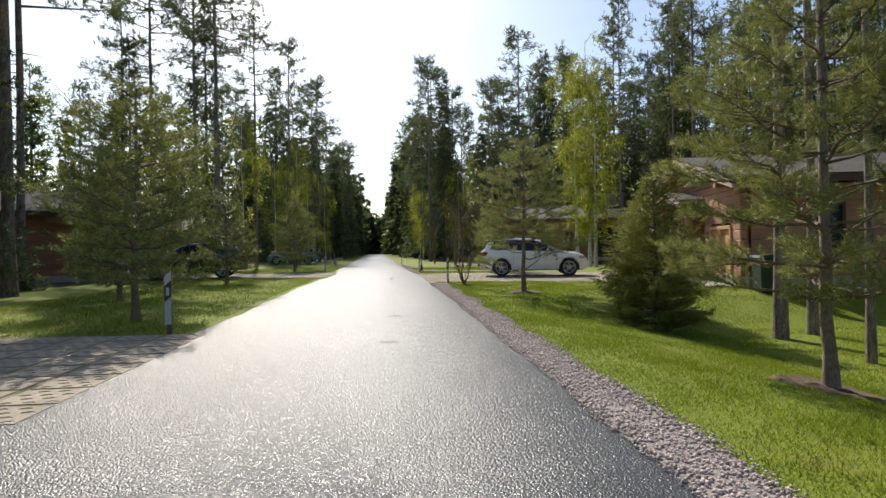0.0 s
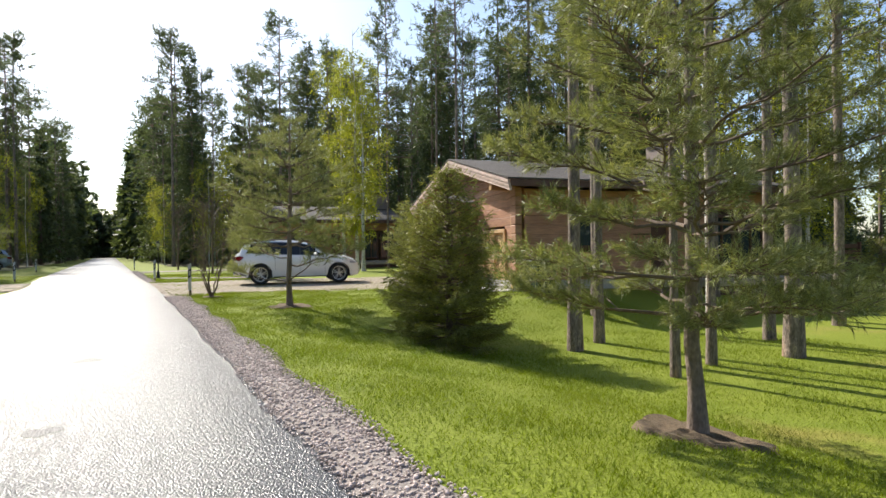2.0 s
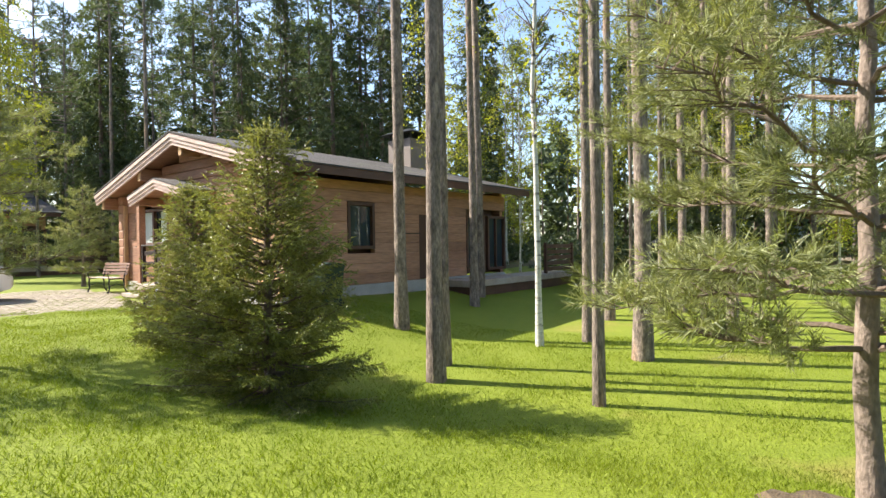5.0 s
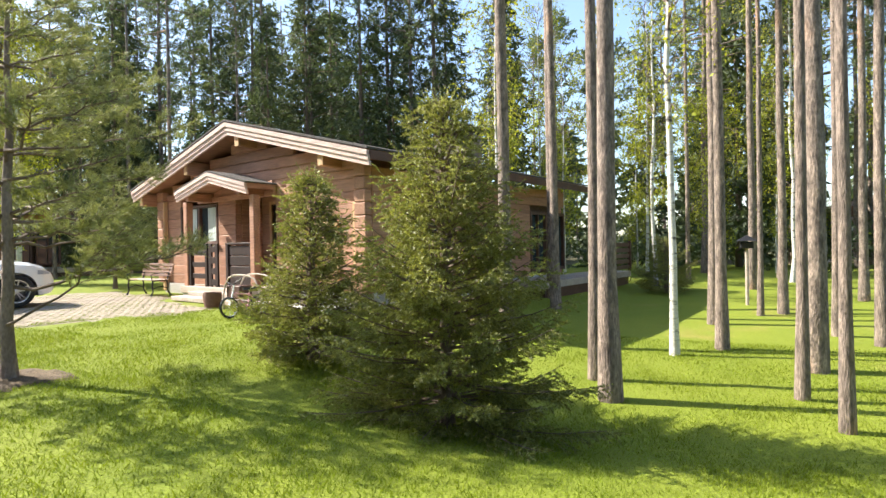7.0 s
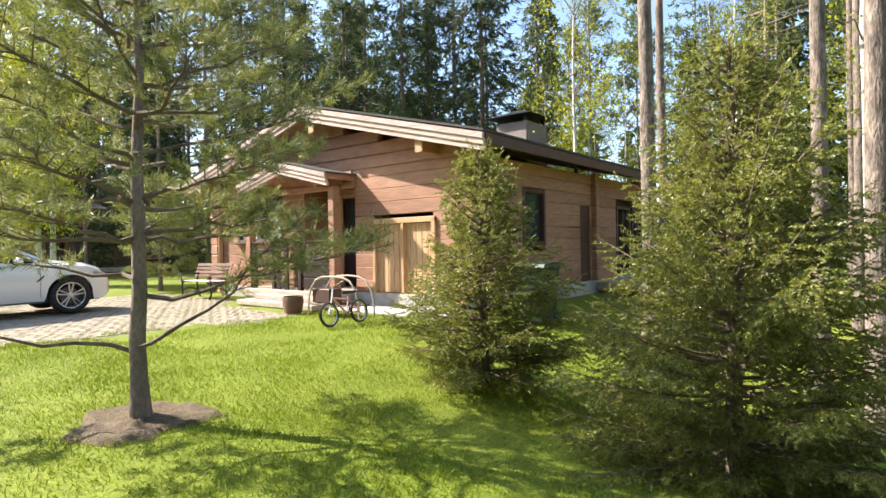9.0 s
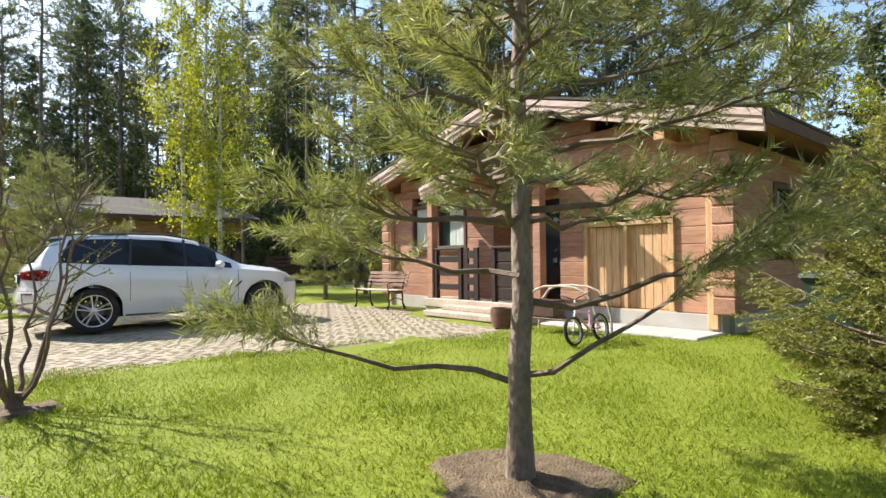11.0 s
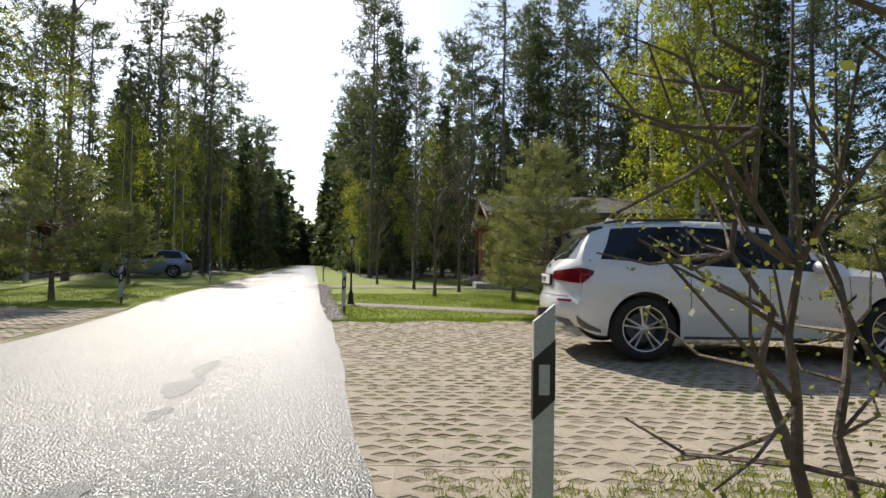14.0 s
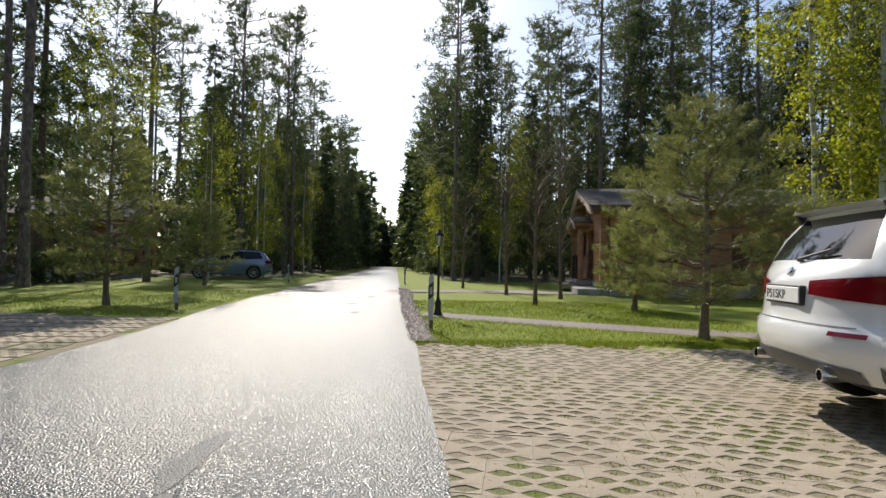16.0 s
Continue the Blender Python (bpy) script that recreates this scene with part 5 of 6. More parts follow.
def tall_pine(name, seed, h, r0, crown_from, label, fine=True):
    rng = np.random.default_rng(seed)
    top = thing(name, pose(0, 0, -60), label, "pine tree", "tall pines")
    at = trunk_part(top, h, r0, 0.04, M_PINEBARK, rng, 0.012, 12, 16)
    wood, SP, SD, SL = Geo(), [], [], []
    for b in range(44):
        t = rng.uniform(0, 1) ** 0.85
        z = h * (crown_from + (1 - crown_from) * t) - 0.2
        az, ln = rng.uniform(0, 6.28), (0.7 + 2.9 * (1 - t) ** 0.7) * rng.uniform(0.6, 1.1)
        d = np.array([math.cos(az), math.sin(az), 0])
        p0 = at(z)
        pts = [p0 + d * ln * q / 3 + np.array([0, 0, ln * (0.05 + 0.3 * t) * q / 3]) for q in range(4)]
        wood.tube(pts, [0.045, 0.03, 0.02, 0.01], 4, False)
        for q in range(9):
            u = rng.uniform(0.4, 1.08)
            p = p0 + (pts[3] - p0) * u + rng.normal(size=3) * np.array([0.24, 0.24, 0.13])
            for c in range(2 if fine else 1):
                SP.append(p), SD.append(unit(rng.normal(size=3) * 0.7 + d * 0.7 + np.array([0, 0, 0.5]))), SL.append(rng.uniform(0.25, 0.5))
    for b in range(9):
        z = h * rng.uniform(0.3, crown_from)
        az = rng.uniform(0, 6.28)
        wood.tube([at(z), at(z) + np.array([math.cos(az), math.sin(az), -0.15]) * rng.uniform(0.3, 0.9)], [0.02, 0.006], 4, False)
    part("branchwork", wood, M_PINEBARK, top, fix=False)["kind"] = "stuff"
    V, F = needles(np.array(SP), np.array(SD), np.array(SL), rng, 12 if fine else 5, 0.20 if fine else 0.42, 0.022 if fine else 0.07, 1.2)
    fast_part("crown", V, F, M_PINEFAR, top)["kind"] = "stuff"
    return top


def tall_spruce(name, seed, h, radius, label, fine=True):
    rng = np.random.default_rng(seed)
    top = thing(name, pose(0, 0, -60), label, "spruce tree", "forest spruces")
    trunk_part(top, h, 0.16, 0.02, M_TWIG, rng, 0.006, 8, 8)
    wood, SP, SD, SL = Geo(), [], [], []
    z = 1.4
    while z < h - 0.2:
        t = z / h
        ln0 = radius * (1 - t) ** 0.8 + 0.15
        for b in range(9 if t < 0.7 else 6):
            az, ln = rng.uniform(0, 6.28), ln0 * rng.uniform(0.6, 1.15)
            d = np.array([math.cos(az), math.sin(az), 0])
            p0 = np.array([0, 0, z + rng.uniform(-0.2, 0.2)])
            p1 = p0 + d * ln + np.array([0, 0, -0.28 * ln + 0.5 * t * ln])
            if rng.uniform() < 0.15:
                wood.tube([p0, p1], [0.02, 0.006], 3, False)
            for q in range(max(3, int(ln * 2.7))):
                u = rng.uniform(0.2, 1.05)
                SP.append(p0 + (p1 - p0) * u + rng.normal(size=3) * 0.08)
                SD.append(unit(d * 0.7 + rng.normal(size=3) * 0.45 + np.array([0, 0, -0.35])))
                SL.append(rng.uniform(0.3, 0.6) * (0.6 + 0.4 * (1 - t)))
        z += 0.42 if fine else 0.55
    part("branchwork", wood, M_TWIG, top, fix=False)["kind"] = "stuff"
    V, F = needles(np.array(SP), np.array(SD), np.array(SL), rng, 10 if fine else 4, 0.26 if fine else 0.55, 0.034 if fine else 0.12, 1.0)
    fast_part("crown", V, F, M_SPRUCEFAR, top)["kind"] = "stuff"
    return top


def birch(name, x, y, h, seed, label, r0=0.07, crown=0.3, spread=1.5, n_leaf=5200, size=0.09, stems=1, leaf=None, bark=None, sparse=False):
    rng = np.random.default_rng(seed)
    top = thing(name, pose(x, y, gz(x, y)), label, "birch tree" if bark is None else "tree", "birches" if bark is None else "bare trees")
    wood, LP = Geo(), []
    for s in range(stems):
        at0 = trunk_part(top, h * (1 - 0.12 * s), r0, 0.012, bark or M_BIRCHBARK, rng, 0.03, 10, 14)
        off = np.array([0.5 * math.cos(2.4 * s), 0.5 * math.sin(2.4 * s), 0]) * (s > 0) * 1.6
        if s:
            STEM[0].matrix_basis = Matrix.Translation(off)
        for b in range(60):
            t = rng.uniform(0, 1)
            z = h * (1 - 0.12 * s) * (crown + (1 - crown) * t) * 0.99
            ln = spread * (0.35 + 0.65 * math.sin(math.pi * min(1, 0.18 + 0.82 * (1 - t)))) * rng.uniform(0.5, 1.05)
            az = rng.uniform(0, 6.28)
            d = np.array([math.cos(az), math.sin(az), 0])
            p0 = at0(z) + off
            pts = [p0, p0 + d * ln * 0.5 + np.array([0, 0, ln * 0.55]), p0 + d * ln + np.array([0, 0, ln * (0.35 if not sparse else 0.9)])]
            wood.tube(pts, [0.016, 0.010, 0.004], 4, False)
            for q in range(3 if sparse else 2):
                u = rng.uniform(0.3, 0.9)
                pm = pts[1] + (pts[2] - pts[1]) * u
                e = pm + unit(d + rng.normal(size=3) * 0.8) * ln * 0.35 + np.array([0, 0, 0.25 if sparse else -0.3]) * ln
                wood.tube([pm, e], [0.006, 0.002], 3, False)
                for c in range(int(n_leaf / stems / 60 / (3 if sparse else 2))):
                    k = rng.uniform(0, 1.1)
                    LP.append(pm + (e - pm) * k + rng.normal(size=3) * np.array([0.15, 0.15, 0.22]) * (0.5 if sparse else 1) - np.array([0, 0, 0 if sparse else 0.25 * k]))
    part("branchwork", wood, M_TWIG, top, fix=False)["kind"] = "stuff"
    V, F = leaves(np.array(LP), rng, size)
    fast_part("crown", V, F, leaf or M_LEAF, top)["kind"] = "stuff"
    return top


# young trees by the road
RX, RY = math.atan2(-0.87, 0.5), math.atan2(0.87, -0.5)
young_pine("young_pine", 4.70, 8.35, 5.4, 21, "young pine with long bare lower boughs in a mulch ring", 0.33, 1.05, 1.25,
           [(0.95, RX + 0.4, 1.3, 0.25, 0.018, 0.45), (1.35, RY, 1.5, -0.05, 0.018, 0.35), (1.7, RX, 1.7, 0.5, 0.02, 0.3), (1.1, RX - 0.8, 1.4, 0.05, 0.016, 0.4)], 0.072, singles=True)
young_pine("young_pine", 3.78, 17.85, 4.3, 22, "young pine with twisted grey boughs in a mulch ring", 0.37, 1.35, 1.0,
           [(0.52, RY + 0.15, 1.5, 0.18, 0.020, 0.62), (0.55, RX - 0.2, 1.3, 0.7, 0.018, 0.5), (0.9, RX + 0.15, 1.7, 0.22, 0.022, 0.45), (1.05, RY - 0.1, 1.3, 0.2, 0.018, 0.4)], 0.066, singles=True)
young_pine("young_pine", 6.10, 31.9, 3.75, 23, "bushy young pine at the edge of the pavers", 0.44, 0.6, 1.3, singles=True)
young_pine("young_pine", 7.3, 37.3, 2.6, 24, "small pine behind the footpath", 0.40, 0.4, 0.8)
young_pine("young_pine", -4.55, 13.5, 4.4, 25, "young pine across the road in half shade", 0.36, 0.7, 1.0)
young_pine("young_pine", -6.8, 18.0, 3.8, 26, "young pine across the road in half shade", 0.38, 0.5, 0.9)
young_pine("young_pine", -6.1, 25.2, 3.4, 27, "young pine across the road in half shade", 0.38, 0.5, 0.8)
young_pine("young_pine", -5.3, 36.7, 4.4, 28, "young pine on the far lawn across the road", 0.36, 0.7, 1.0)
young_pine("young_pine", -6.8, 47.4, 3.6, 29, "rounded young pine beside the parked blue SUV", 0.45, 0.6, 0.8)
young_pine("young_pine", -8.6, 22.0, 4.2, 30, "young pine across the road in shade", 0.36, 0.5, 0.8)
young_pine("young_pine", -10.5, 14.5, 3.2, 31, "young pine across the road in shade", 0.4, 0.3, 0.8)
young_pine("young_pine", 12.6, 29.6, 3.6, 32, "young pine beside the bench and house corner", 0.34, 0.5, 0.9)
young_pine("young_pine", 15.2, 30.5, 4.2, 33, "young pine behind the house corner", 0.32, 0.5, 0.8)
garden_spruce("garden_spruce", 5.56, 13.88, 3.12, 41, "dense conical spruce spreading over the lawn", 1.30, 1.0)
garden_spruce("garden_spruce", 6.35, 16.15, 2.35, 42, "smaller dense conical spruce before the house", 0.98, 1.0)
garden_spruce("garden_spruce", 20.0, 13.0, 1.7, 43, "low dark spruce on the far lawn", 1.1, 0.7)

birch("birch", 13.0, 37.0, 14.5, 51, "tall birch in fresh yellow-green leaf", 0.11, 0.16, 1.7, 24000, 0.095, 3)
birch("birch", 10.5, 12.15, 11.0, 52, "slim white birch with sparse new leaves", 0.065, 0.35, 1.3, 1500, 0.07)
birch("birch", 17.5, 17.8, 12.0, 53, "slim birch with sparse new leaves", 0.07, 0.3, 1.6, 2600, 0.09)
birch("birch", 22.0, 13.5, 12.0, 54, "slim birch with sparse new leaves", 0.08, 0.25, 1.8, 4800, 0.075)
birch("birch", 25.0, 9.0, 13.0, 55, "slim birch with sparse new leaves", 0.08, 0.25, 1.8, 4800, 0.075)
birch("birch", 29.0, 14.5, 13.0, 58, "slim birch with sparse new leaves", 0.08, 0.2, 2.0, 5200, 0.08)
birch("birch", 30.0, 20.0, 14.0, 59, "slim birch with sparse new leaves", 0.08, 0.2, 2.0, 5200, 0.08)
birch("birch", -11.0, 48.0, 12.0, 56, "birch in fresh leaf at the forest edge", 0.09, 0.25, 1.8, 4200, 0.12)
birch("birch", -9.5, 66.0, 13.0, 57, "birch in fresh leaf at the forest edge", 0.09, 0.25, 1.8, 4200, 0.12)
birch("birch", 8.5, 62.0, 11.0, 60, "birch in fresh leaf behind the second house", 0.09, 0.25, 1.8, 4200, 0.12)
birch("birch", -13.0, 38.0, 11.0, 67, "birch in fresh leaf at the forest edge", 0.09, 0.25, 1.8, 3800, 0.12)
sapling_rng = random.Random(77)
for bx0, by0, hh in ((-8.4, 52.5, 8.0), (-7.6, 60.5, 9.0), (-7.0, 72.0, 9.0), (-9.6, 30.5, 7.0), (-13.0, 28.0, 8.5), (-10.2, 57.0, 10.0), (4.4, 64.5, 8.0), (7.4, 57.5, 8.5), (4.9, 77.0, 9.0), (9.4, 66.5, 9.0),
                     (25.0, 17.5, 9.0), (27.5, 11.5, 8.0), (31.0, 9.0, 10.0), (33.5, 15.5, 9.0), (28.0, 5.0, 9.0), (36.0, 12.0, 10.0), (34.0, 20.5, 9.0), (23.5, 20.5, 7.5), (38.0, 6.0, 10.0), (21.0, 3.5, 8.0)):
    birch("young_birch", bx0, by0, hh, sapling_rng.randint(200, 900), "thin young birch in yellow-green leaf among the pines", 0.05, 0.18, 1.5, 4600, 0.085)
birch("rowan", 5.05, 38.6, 4.3, 61, "bare-looking young tree with reddish twigs and buds", 0.06, 0.25, 1.1, 700, 0.035, 1, M_BUD, M_TWIG, True)
birch("rowan", 5.2, 43.6, 4.2, 62, "bare-looking young tree with reddish twigs and buds", 0.06, 0.25, 1.1, 700, 0.035, 1, M_BUD, M_TWIG, True)
birch("rowan", 4.2, 49.0, 4.4, 63, "bare-looking young tree with reddish twigs and buds", 0.06, 0.25, 1.1, 700, 0.035, 1, M_BUD, M_TWIG, True)
birch("rowan", 6.6, 41.5, 5.0, 64, "bare-looking young tree with reddish twigs and buds", 0.06, 0.25, 1.3, 700, 0.035, 1, M_BUD, M_TWIG, True)


def many_stemmed_shrub(x, y):
    rng = np.random.default_rng(71)
    top = thing("budding_shrub", pose(x, y, gz(x, y)), "many-stemmed young tree with bare twigs just breaking bud", "shrub")
    LP = []
    part("stump", Geo().tube([(0, 0, -0.04), (0, 0, 0.06), (0.01, 0, 0.14)], [0.075, 0.06, 0.05], 12), M_TWIG, top, smooth=True)
    twigs = Geo()
    for s in range(7):
        az, reach, h = 2 * math.pi * s / 7 + rng.uniform(-0.3, 0.3), rng.uniform(0.30, 0.52), rng.uniform(1.4, 2.2)
        d = np.array([math.cos(az), math.sin(az), 0])
        pts = []
        for q in range(11):
            t = q / 10
            pts.append(d * (0.03 + reach * t ** 0.62) + np.array([0.05 * rng.normal() * t, 0.05 * rng.normal() * t, 0.05 + h * t ** 1.05]))
        part("stem", Geo().tube(pts, [0.021 * (1 - 0.8 * q / 10) for q in range(11)], 7), M_TWIG, top, smooth=True)
        for q in range(15):
            i = rng.integers(4, 11)
            p = pts[i]
            dd = unit(d * 0.6 + rng.normal(size=3) * 0.6 + np.array([0, 0, 0.5]))
            ln = rng.uniform(0.15, 0.5)
            m1, e = p + dd * ln * 0.5 + rng.normal(size=3) * 0.03, p + dd * ln + np.array([0, 0, 0.08])
            twigs.tube([p, m1, e], [0.008, 0.005, 0.003], 4, False)
            for c in range(14):
                LP.append(m1 + (e - m1) * rng.uniform(-0.6, 1.1) + rng.normal(size=3) * 0.02)
    part("twig_growth", twigs, M_TWIG, top, fix=False)["kind"] = "stuff"
    V, F = leaves(np.array(LP), rng, 0.019, -0.5)
    fast_part("bud_growth", V, F, M_BUD, top)["kind"] = "stuff"


many_stemmed_shrub(2.67, 21.73)

# ---- forest ----
def pine_set(fine, seed):
    label = "tall straight pine with a bare reddish trunk"
    return [tall_pine("tall_pine", seed, 21.0, 0.15, 0.55, label, fine), tall_pine("tall_pine", seed + 1, 23.0, 0.16, 0.6, label, fine),
            tall_pine("tall_pine", seed + 2, 19.0, 0.13, 0.42, "tall pine with a loose grey-green crown", fine)]


def spruce_set(fine, seed):
    return [tall_spruce("tall_spruce", seed + i, h, r, "dark forest spruce with drooping boughs", fine) for i, (h, r) in enumerate(((19.0, 2.7), (16.0, 2.4), (22.0, 3.0)))]


PINES, SPRUCES = pine_set(True, 81), spruce_set(True, 91)
PINES_FAR, SPRUCES_FAR = pine_set(False, 101), spruce_set(False, 111)


def plant(proto, x, y, s, turn, wide=1.0):
    ob = copy_thing(proto, pose(x, y, gz(x, y), 0, 0, turn))
    ob.scale = (s * wide, s * wide, s)
    return ob


# trunks standing on the lawn, with their own girth
for x, y, w, k in ((10.3, 14.95, 1.0, 0), (7.4, 12.65, 0.85, 1), (8.35, 13.0, 0.7, 0), (7.15, 10.42, 0.55, 2), (8.3, 10.65, 0.62, 2), (9.95, 10.3, 1.0, 1), (11.3, 11.45, 0.75, 0), (13.4, 9.5, 0.7, 2),
                   (16.3, 10.1, 0.8, 0), (14.3, 11.6, 0.8, 1), (15.9, 10.6, 0.6, 2), (15.8, 15.6, 1.0, 1), (14.3, 15.1, 0.9, 0), (12.5, 9.0, 0.7, 1), (19.0, 8.0, 0.9, 0), (21.5, 10.5, 0.9, 1), (24.0, 12.5, 0.8, 2),
                   (12.0, 5.5, 0.8, 0), (15.0, 4.5, 0.8, 1), (10.0, 4.0, 0.7, 2), (18.5, 34.4, 0.9, 0), (20.3, 40.0, 0.8, 1), (16.2, 39.5, 0.7, 2), (23.0, 33.0, 0.9, 1), (24.5, 45.0, 0.8, 0)):
    plant(PINES[k], x, y, 1.0, (x * 97 + y * 31) % 360, w * 0.82)

# tall trees standing close on both sides of the road and behind the house
for x, y, s, k in ((-10.5, 39.5, 1.2, 0), (-11.5, 43.5, 1.15, 1), (-12.5, 23.5, 1.1, 2), (-11.0, 20.5, 1.15, 0), (-14.0, 17.0, 1.1, 1), (-10.5, 50.5, 1.1, 2), (-16.5, 45.0, 1.2, 0), (-5.9, 88.0, 0.95, 2), (-5.8, 96.0, 0.9, 0),
                   (-9.5, 62.0, 1.0, 1), (-8.2, 70.0, 1.0, 0), (-7.4, 78.0, 1.0, 2), (4.8, 60.0, 1.0, 0), (5.6, 66.0, 0.95, 1), (4.9, 73.0, 1.0, 2), (4.6, 84.0, 1.0, 0),
                   (13.6, 57.2, 1.0, 1), (15.6, 58.5, 0.95, 2), (18.0, 56.8, 1.0, 0), (20.6, 57.0, 1.0, 2), (22.8, 55.5, 1.0, 1), (24.0, 51.0, 1.0, 2), (16.8, 61.0, 1.0, 0)):
    plant(PINES[k], x, y, s, (x * 57 + y * 71) % 360)
for x, y, s, k in ((25.5, 24.0, 1.1, 0), (27.5, 28.0, 1.05, 2), (24.8, 31.5, 1.0, 1), (29.0, 33.0, 1.1, 0), (26.5, 37.0, 1.1, 2), (31.0, 26.0, 1.1, 1), (22.5, 44.5, 1.1, 0), (25.5, 49.0, 1.0, 2), (32.5, 38.0, 1.1, 0), (24.0, 54.0, 1.05, 1),
                   (-16.0, 22.5, 1.0, 0), (-18.5, 18.0, 1.1, 2), (-13.5, 47.5, 1.1, 0), (-17.0, 42.5, 1.0, 1), (-12.0, 68.0, 1.0, 2), (-8.6, 74.0, 0.9, 0), (-7.6, 88.0, 1.0, 1), (-5.9, 92.0, 0.9, 0), (-5.9, 101.0, 0.85, 1), (6.6, 63.0, 0.95, 2), (6.0, 70.0, 1.0, 0), (5.4, 79.0, 0.95, 1), (19.4, 60.0, 1.0, 2), (23.5, 58.5, 1.05, 0), (14.6, 62.5, 1.0, 1)):
    plant(SPRUCES[k], x, y, s, (x * 57 + y * 71) % 360)

rf = random.Random(5)
HOUSES = ((10, 16, 23, 30), (8, 41, 22, 55), (-26, 26, -13, 40), (-27, 50, -13, 65), (45, -5, 60, 9))
placed = []
for side, count in ((1, 185), (-1, 118)):
    tries = 0
    while count and tries < 20000:
        tries += 1
        y = rf.uniform(-14, 112)
        x = rf.uniform(19, 62) if side > 0 else rf.uniform(-52, -11.5)
        if side > 0 and y > 56:
            x = rf.uniform(4.6, 45)
        if side < 0 and y > 66:
            x = rf.uniform(-42, -6.8)
        if any(a - 1.2 < x < c + 1.2 and b - 1.2 < y < d + 1.2 for a, b, c, d in HOUSES):
            continue
        if side > 0 and y < 18 and x < 26 and rf.random() < 0.75:
            continue
        if side > 0 and x > 24 and 0.08 < (y - 12.8) / (x - 0.9) < 0.50 and rf.random() < 0.65:
            continue
        if side > 0 and 39 < y < 66 and abs(x - (13.0 - 0.158 * (y - 37.0))) < 2.6:
            continue
        if min([(x - a) ** 2 + (y - b) ** 2 for a, b in placed] or [99]) < 4.0:
            continue
        placed.append((x, y))
        near = x < 36 and y < 78 if side > 0 else x > -24 and y < 84
        pine = rf.random() < (0.62 if near else 0.4)
        proto = rf.choice((PINES if near else PINES_FAR) if pine else (SPRUCES if near else SPRUCES_FAR))
        plant(proto, x, y, rf.uniform(0.75, 1.1), rf.uniform(0, 360))
        count -= 1
for k, p in enumerate(PINES + SPRUCES + PINES_FAR + SPRUCES_FAR):
    p.matrix_basis = pose(24 + 3.1 * k, 66 + 7 * (k % 3), 0)


def far_woods():
    rng = np.random.default_rng(17)
    SP, SD, SL, wood = [], [], [], Geo()
    n = 0
    while n < 600:
        a = rng.uniform(0, 6.283)
        r = rng.uniform(66, 125)
        x, y = r * math.cos(a) * 1.0 + 2, r * math.sin(a) * 1.35 + 35
        if n % 2 == 0:
            x, y = rng.choice([-1, 1]) * rng.uniform(3.9, 16) - 1.9, rng.uniform(100, 300)
        if n % 14 == 0:
            x, y = rng.uniform(-9, 6), rng.uniform(176, 200)
        if -5.7 < x < 1.9 and 0 < y < 174:
            continue
        n += 1
        h, w = rng.uniform(13, 22) * (0.62 if 174 < y < 202 and -9 < x < 6 else 1.0), rng.uniform(1.8, 2.8)
        wood.tube([(x, y, -0.3), (x, y, h)], [0.2, 0.03], 5, False)
        k = 70
        t = rng.uniform(0.08, 1, k)
        ang = rng.uniform(0, 6.283, k)
        rad = w * (1 - t) ** 0.7 * rng.uniform(0.2, 1.0, k) + 0.1
        P = np.stack([x + rad * np.cos(ang), y + rad * np.sin(ang), h * t], -1)
        SP.append(P), SD.append(unit(np.stack([np.cos(ang), np.sin(ang), np.full(k, -0.4)], -1))), SL.append(rng.uniform(0.5, 1.0, k))
    V, F = needles(np.concatenate(SP), np.concatenate(SD), np.concatenate(SL), rng, 5, 1.5, 0.38, 1.0)
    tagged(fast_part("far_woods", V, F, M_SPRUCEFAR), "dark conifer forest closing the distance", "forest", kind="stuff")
    tagged(part("far_trunks", wood, M_PINEBARK, fix=False), "trunks of the distant forest", "forest", kind="stuff")


far_woods()


def undergrowth():
    rng = np.random.default_rng(23)
    SP, SD = [], []
    for k in range(1700):
        if k % 2:
            x, y = rng.uniform(22, 62), rng.uniform(-20, 95)
            if x < 30 and y < 17:
                continue
        else:
            x, y = rng.uniform(-40, -12), rng.uniform(0, 95)
        if any(a - 1 < x < c + 1 and b - 1 < y < d + 1 for a, b, c, d in HOUSES):
            continue
        m = 26
        s = rng.uniform(0.5, 1.5) * (1.9 if x > 34 else 1.0)
        P = np.stack([x + s * 0.6 * rng.normal(size=m), y + s * 0.6 * rng.normal(size=m), s * rng.uniform(0.02, 1.0, m)], -1)
        SP.append(P), SD.append(unit(rng.normal(size=(m, 3)) + np.array([0, 0, 0.6])))
    P, D = np.concatenate(SP), np.concatenate(SD)
    V, F = needles(P, D, np.full(len(P), 0.35), rng, 5, 0.4, 0.07, 1.0)
    tagged(fast_part("undergrowth", V, F, M_SPRUCEFAR), "scrub and saplings on the forest floor", "undergrowth", kind="stuff")


undergrowth()


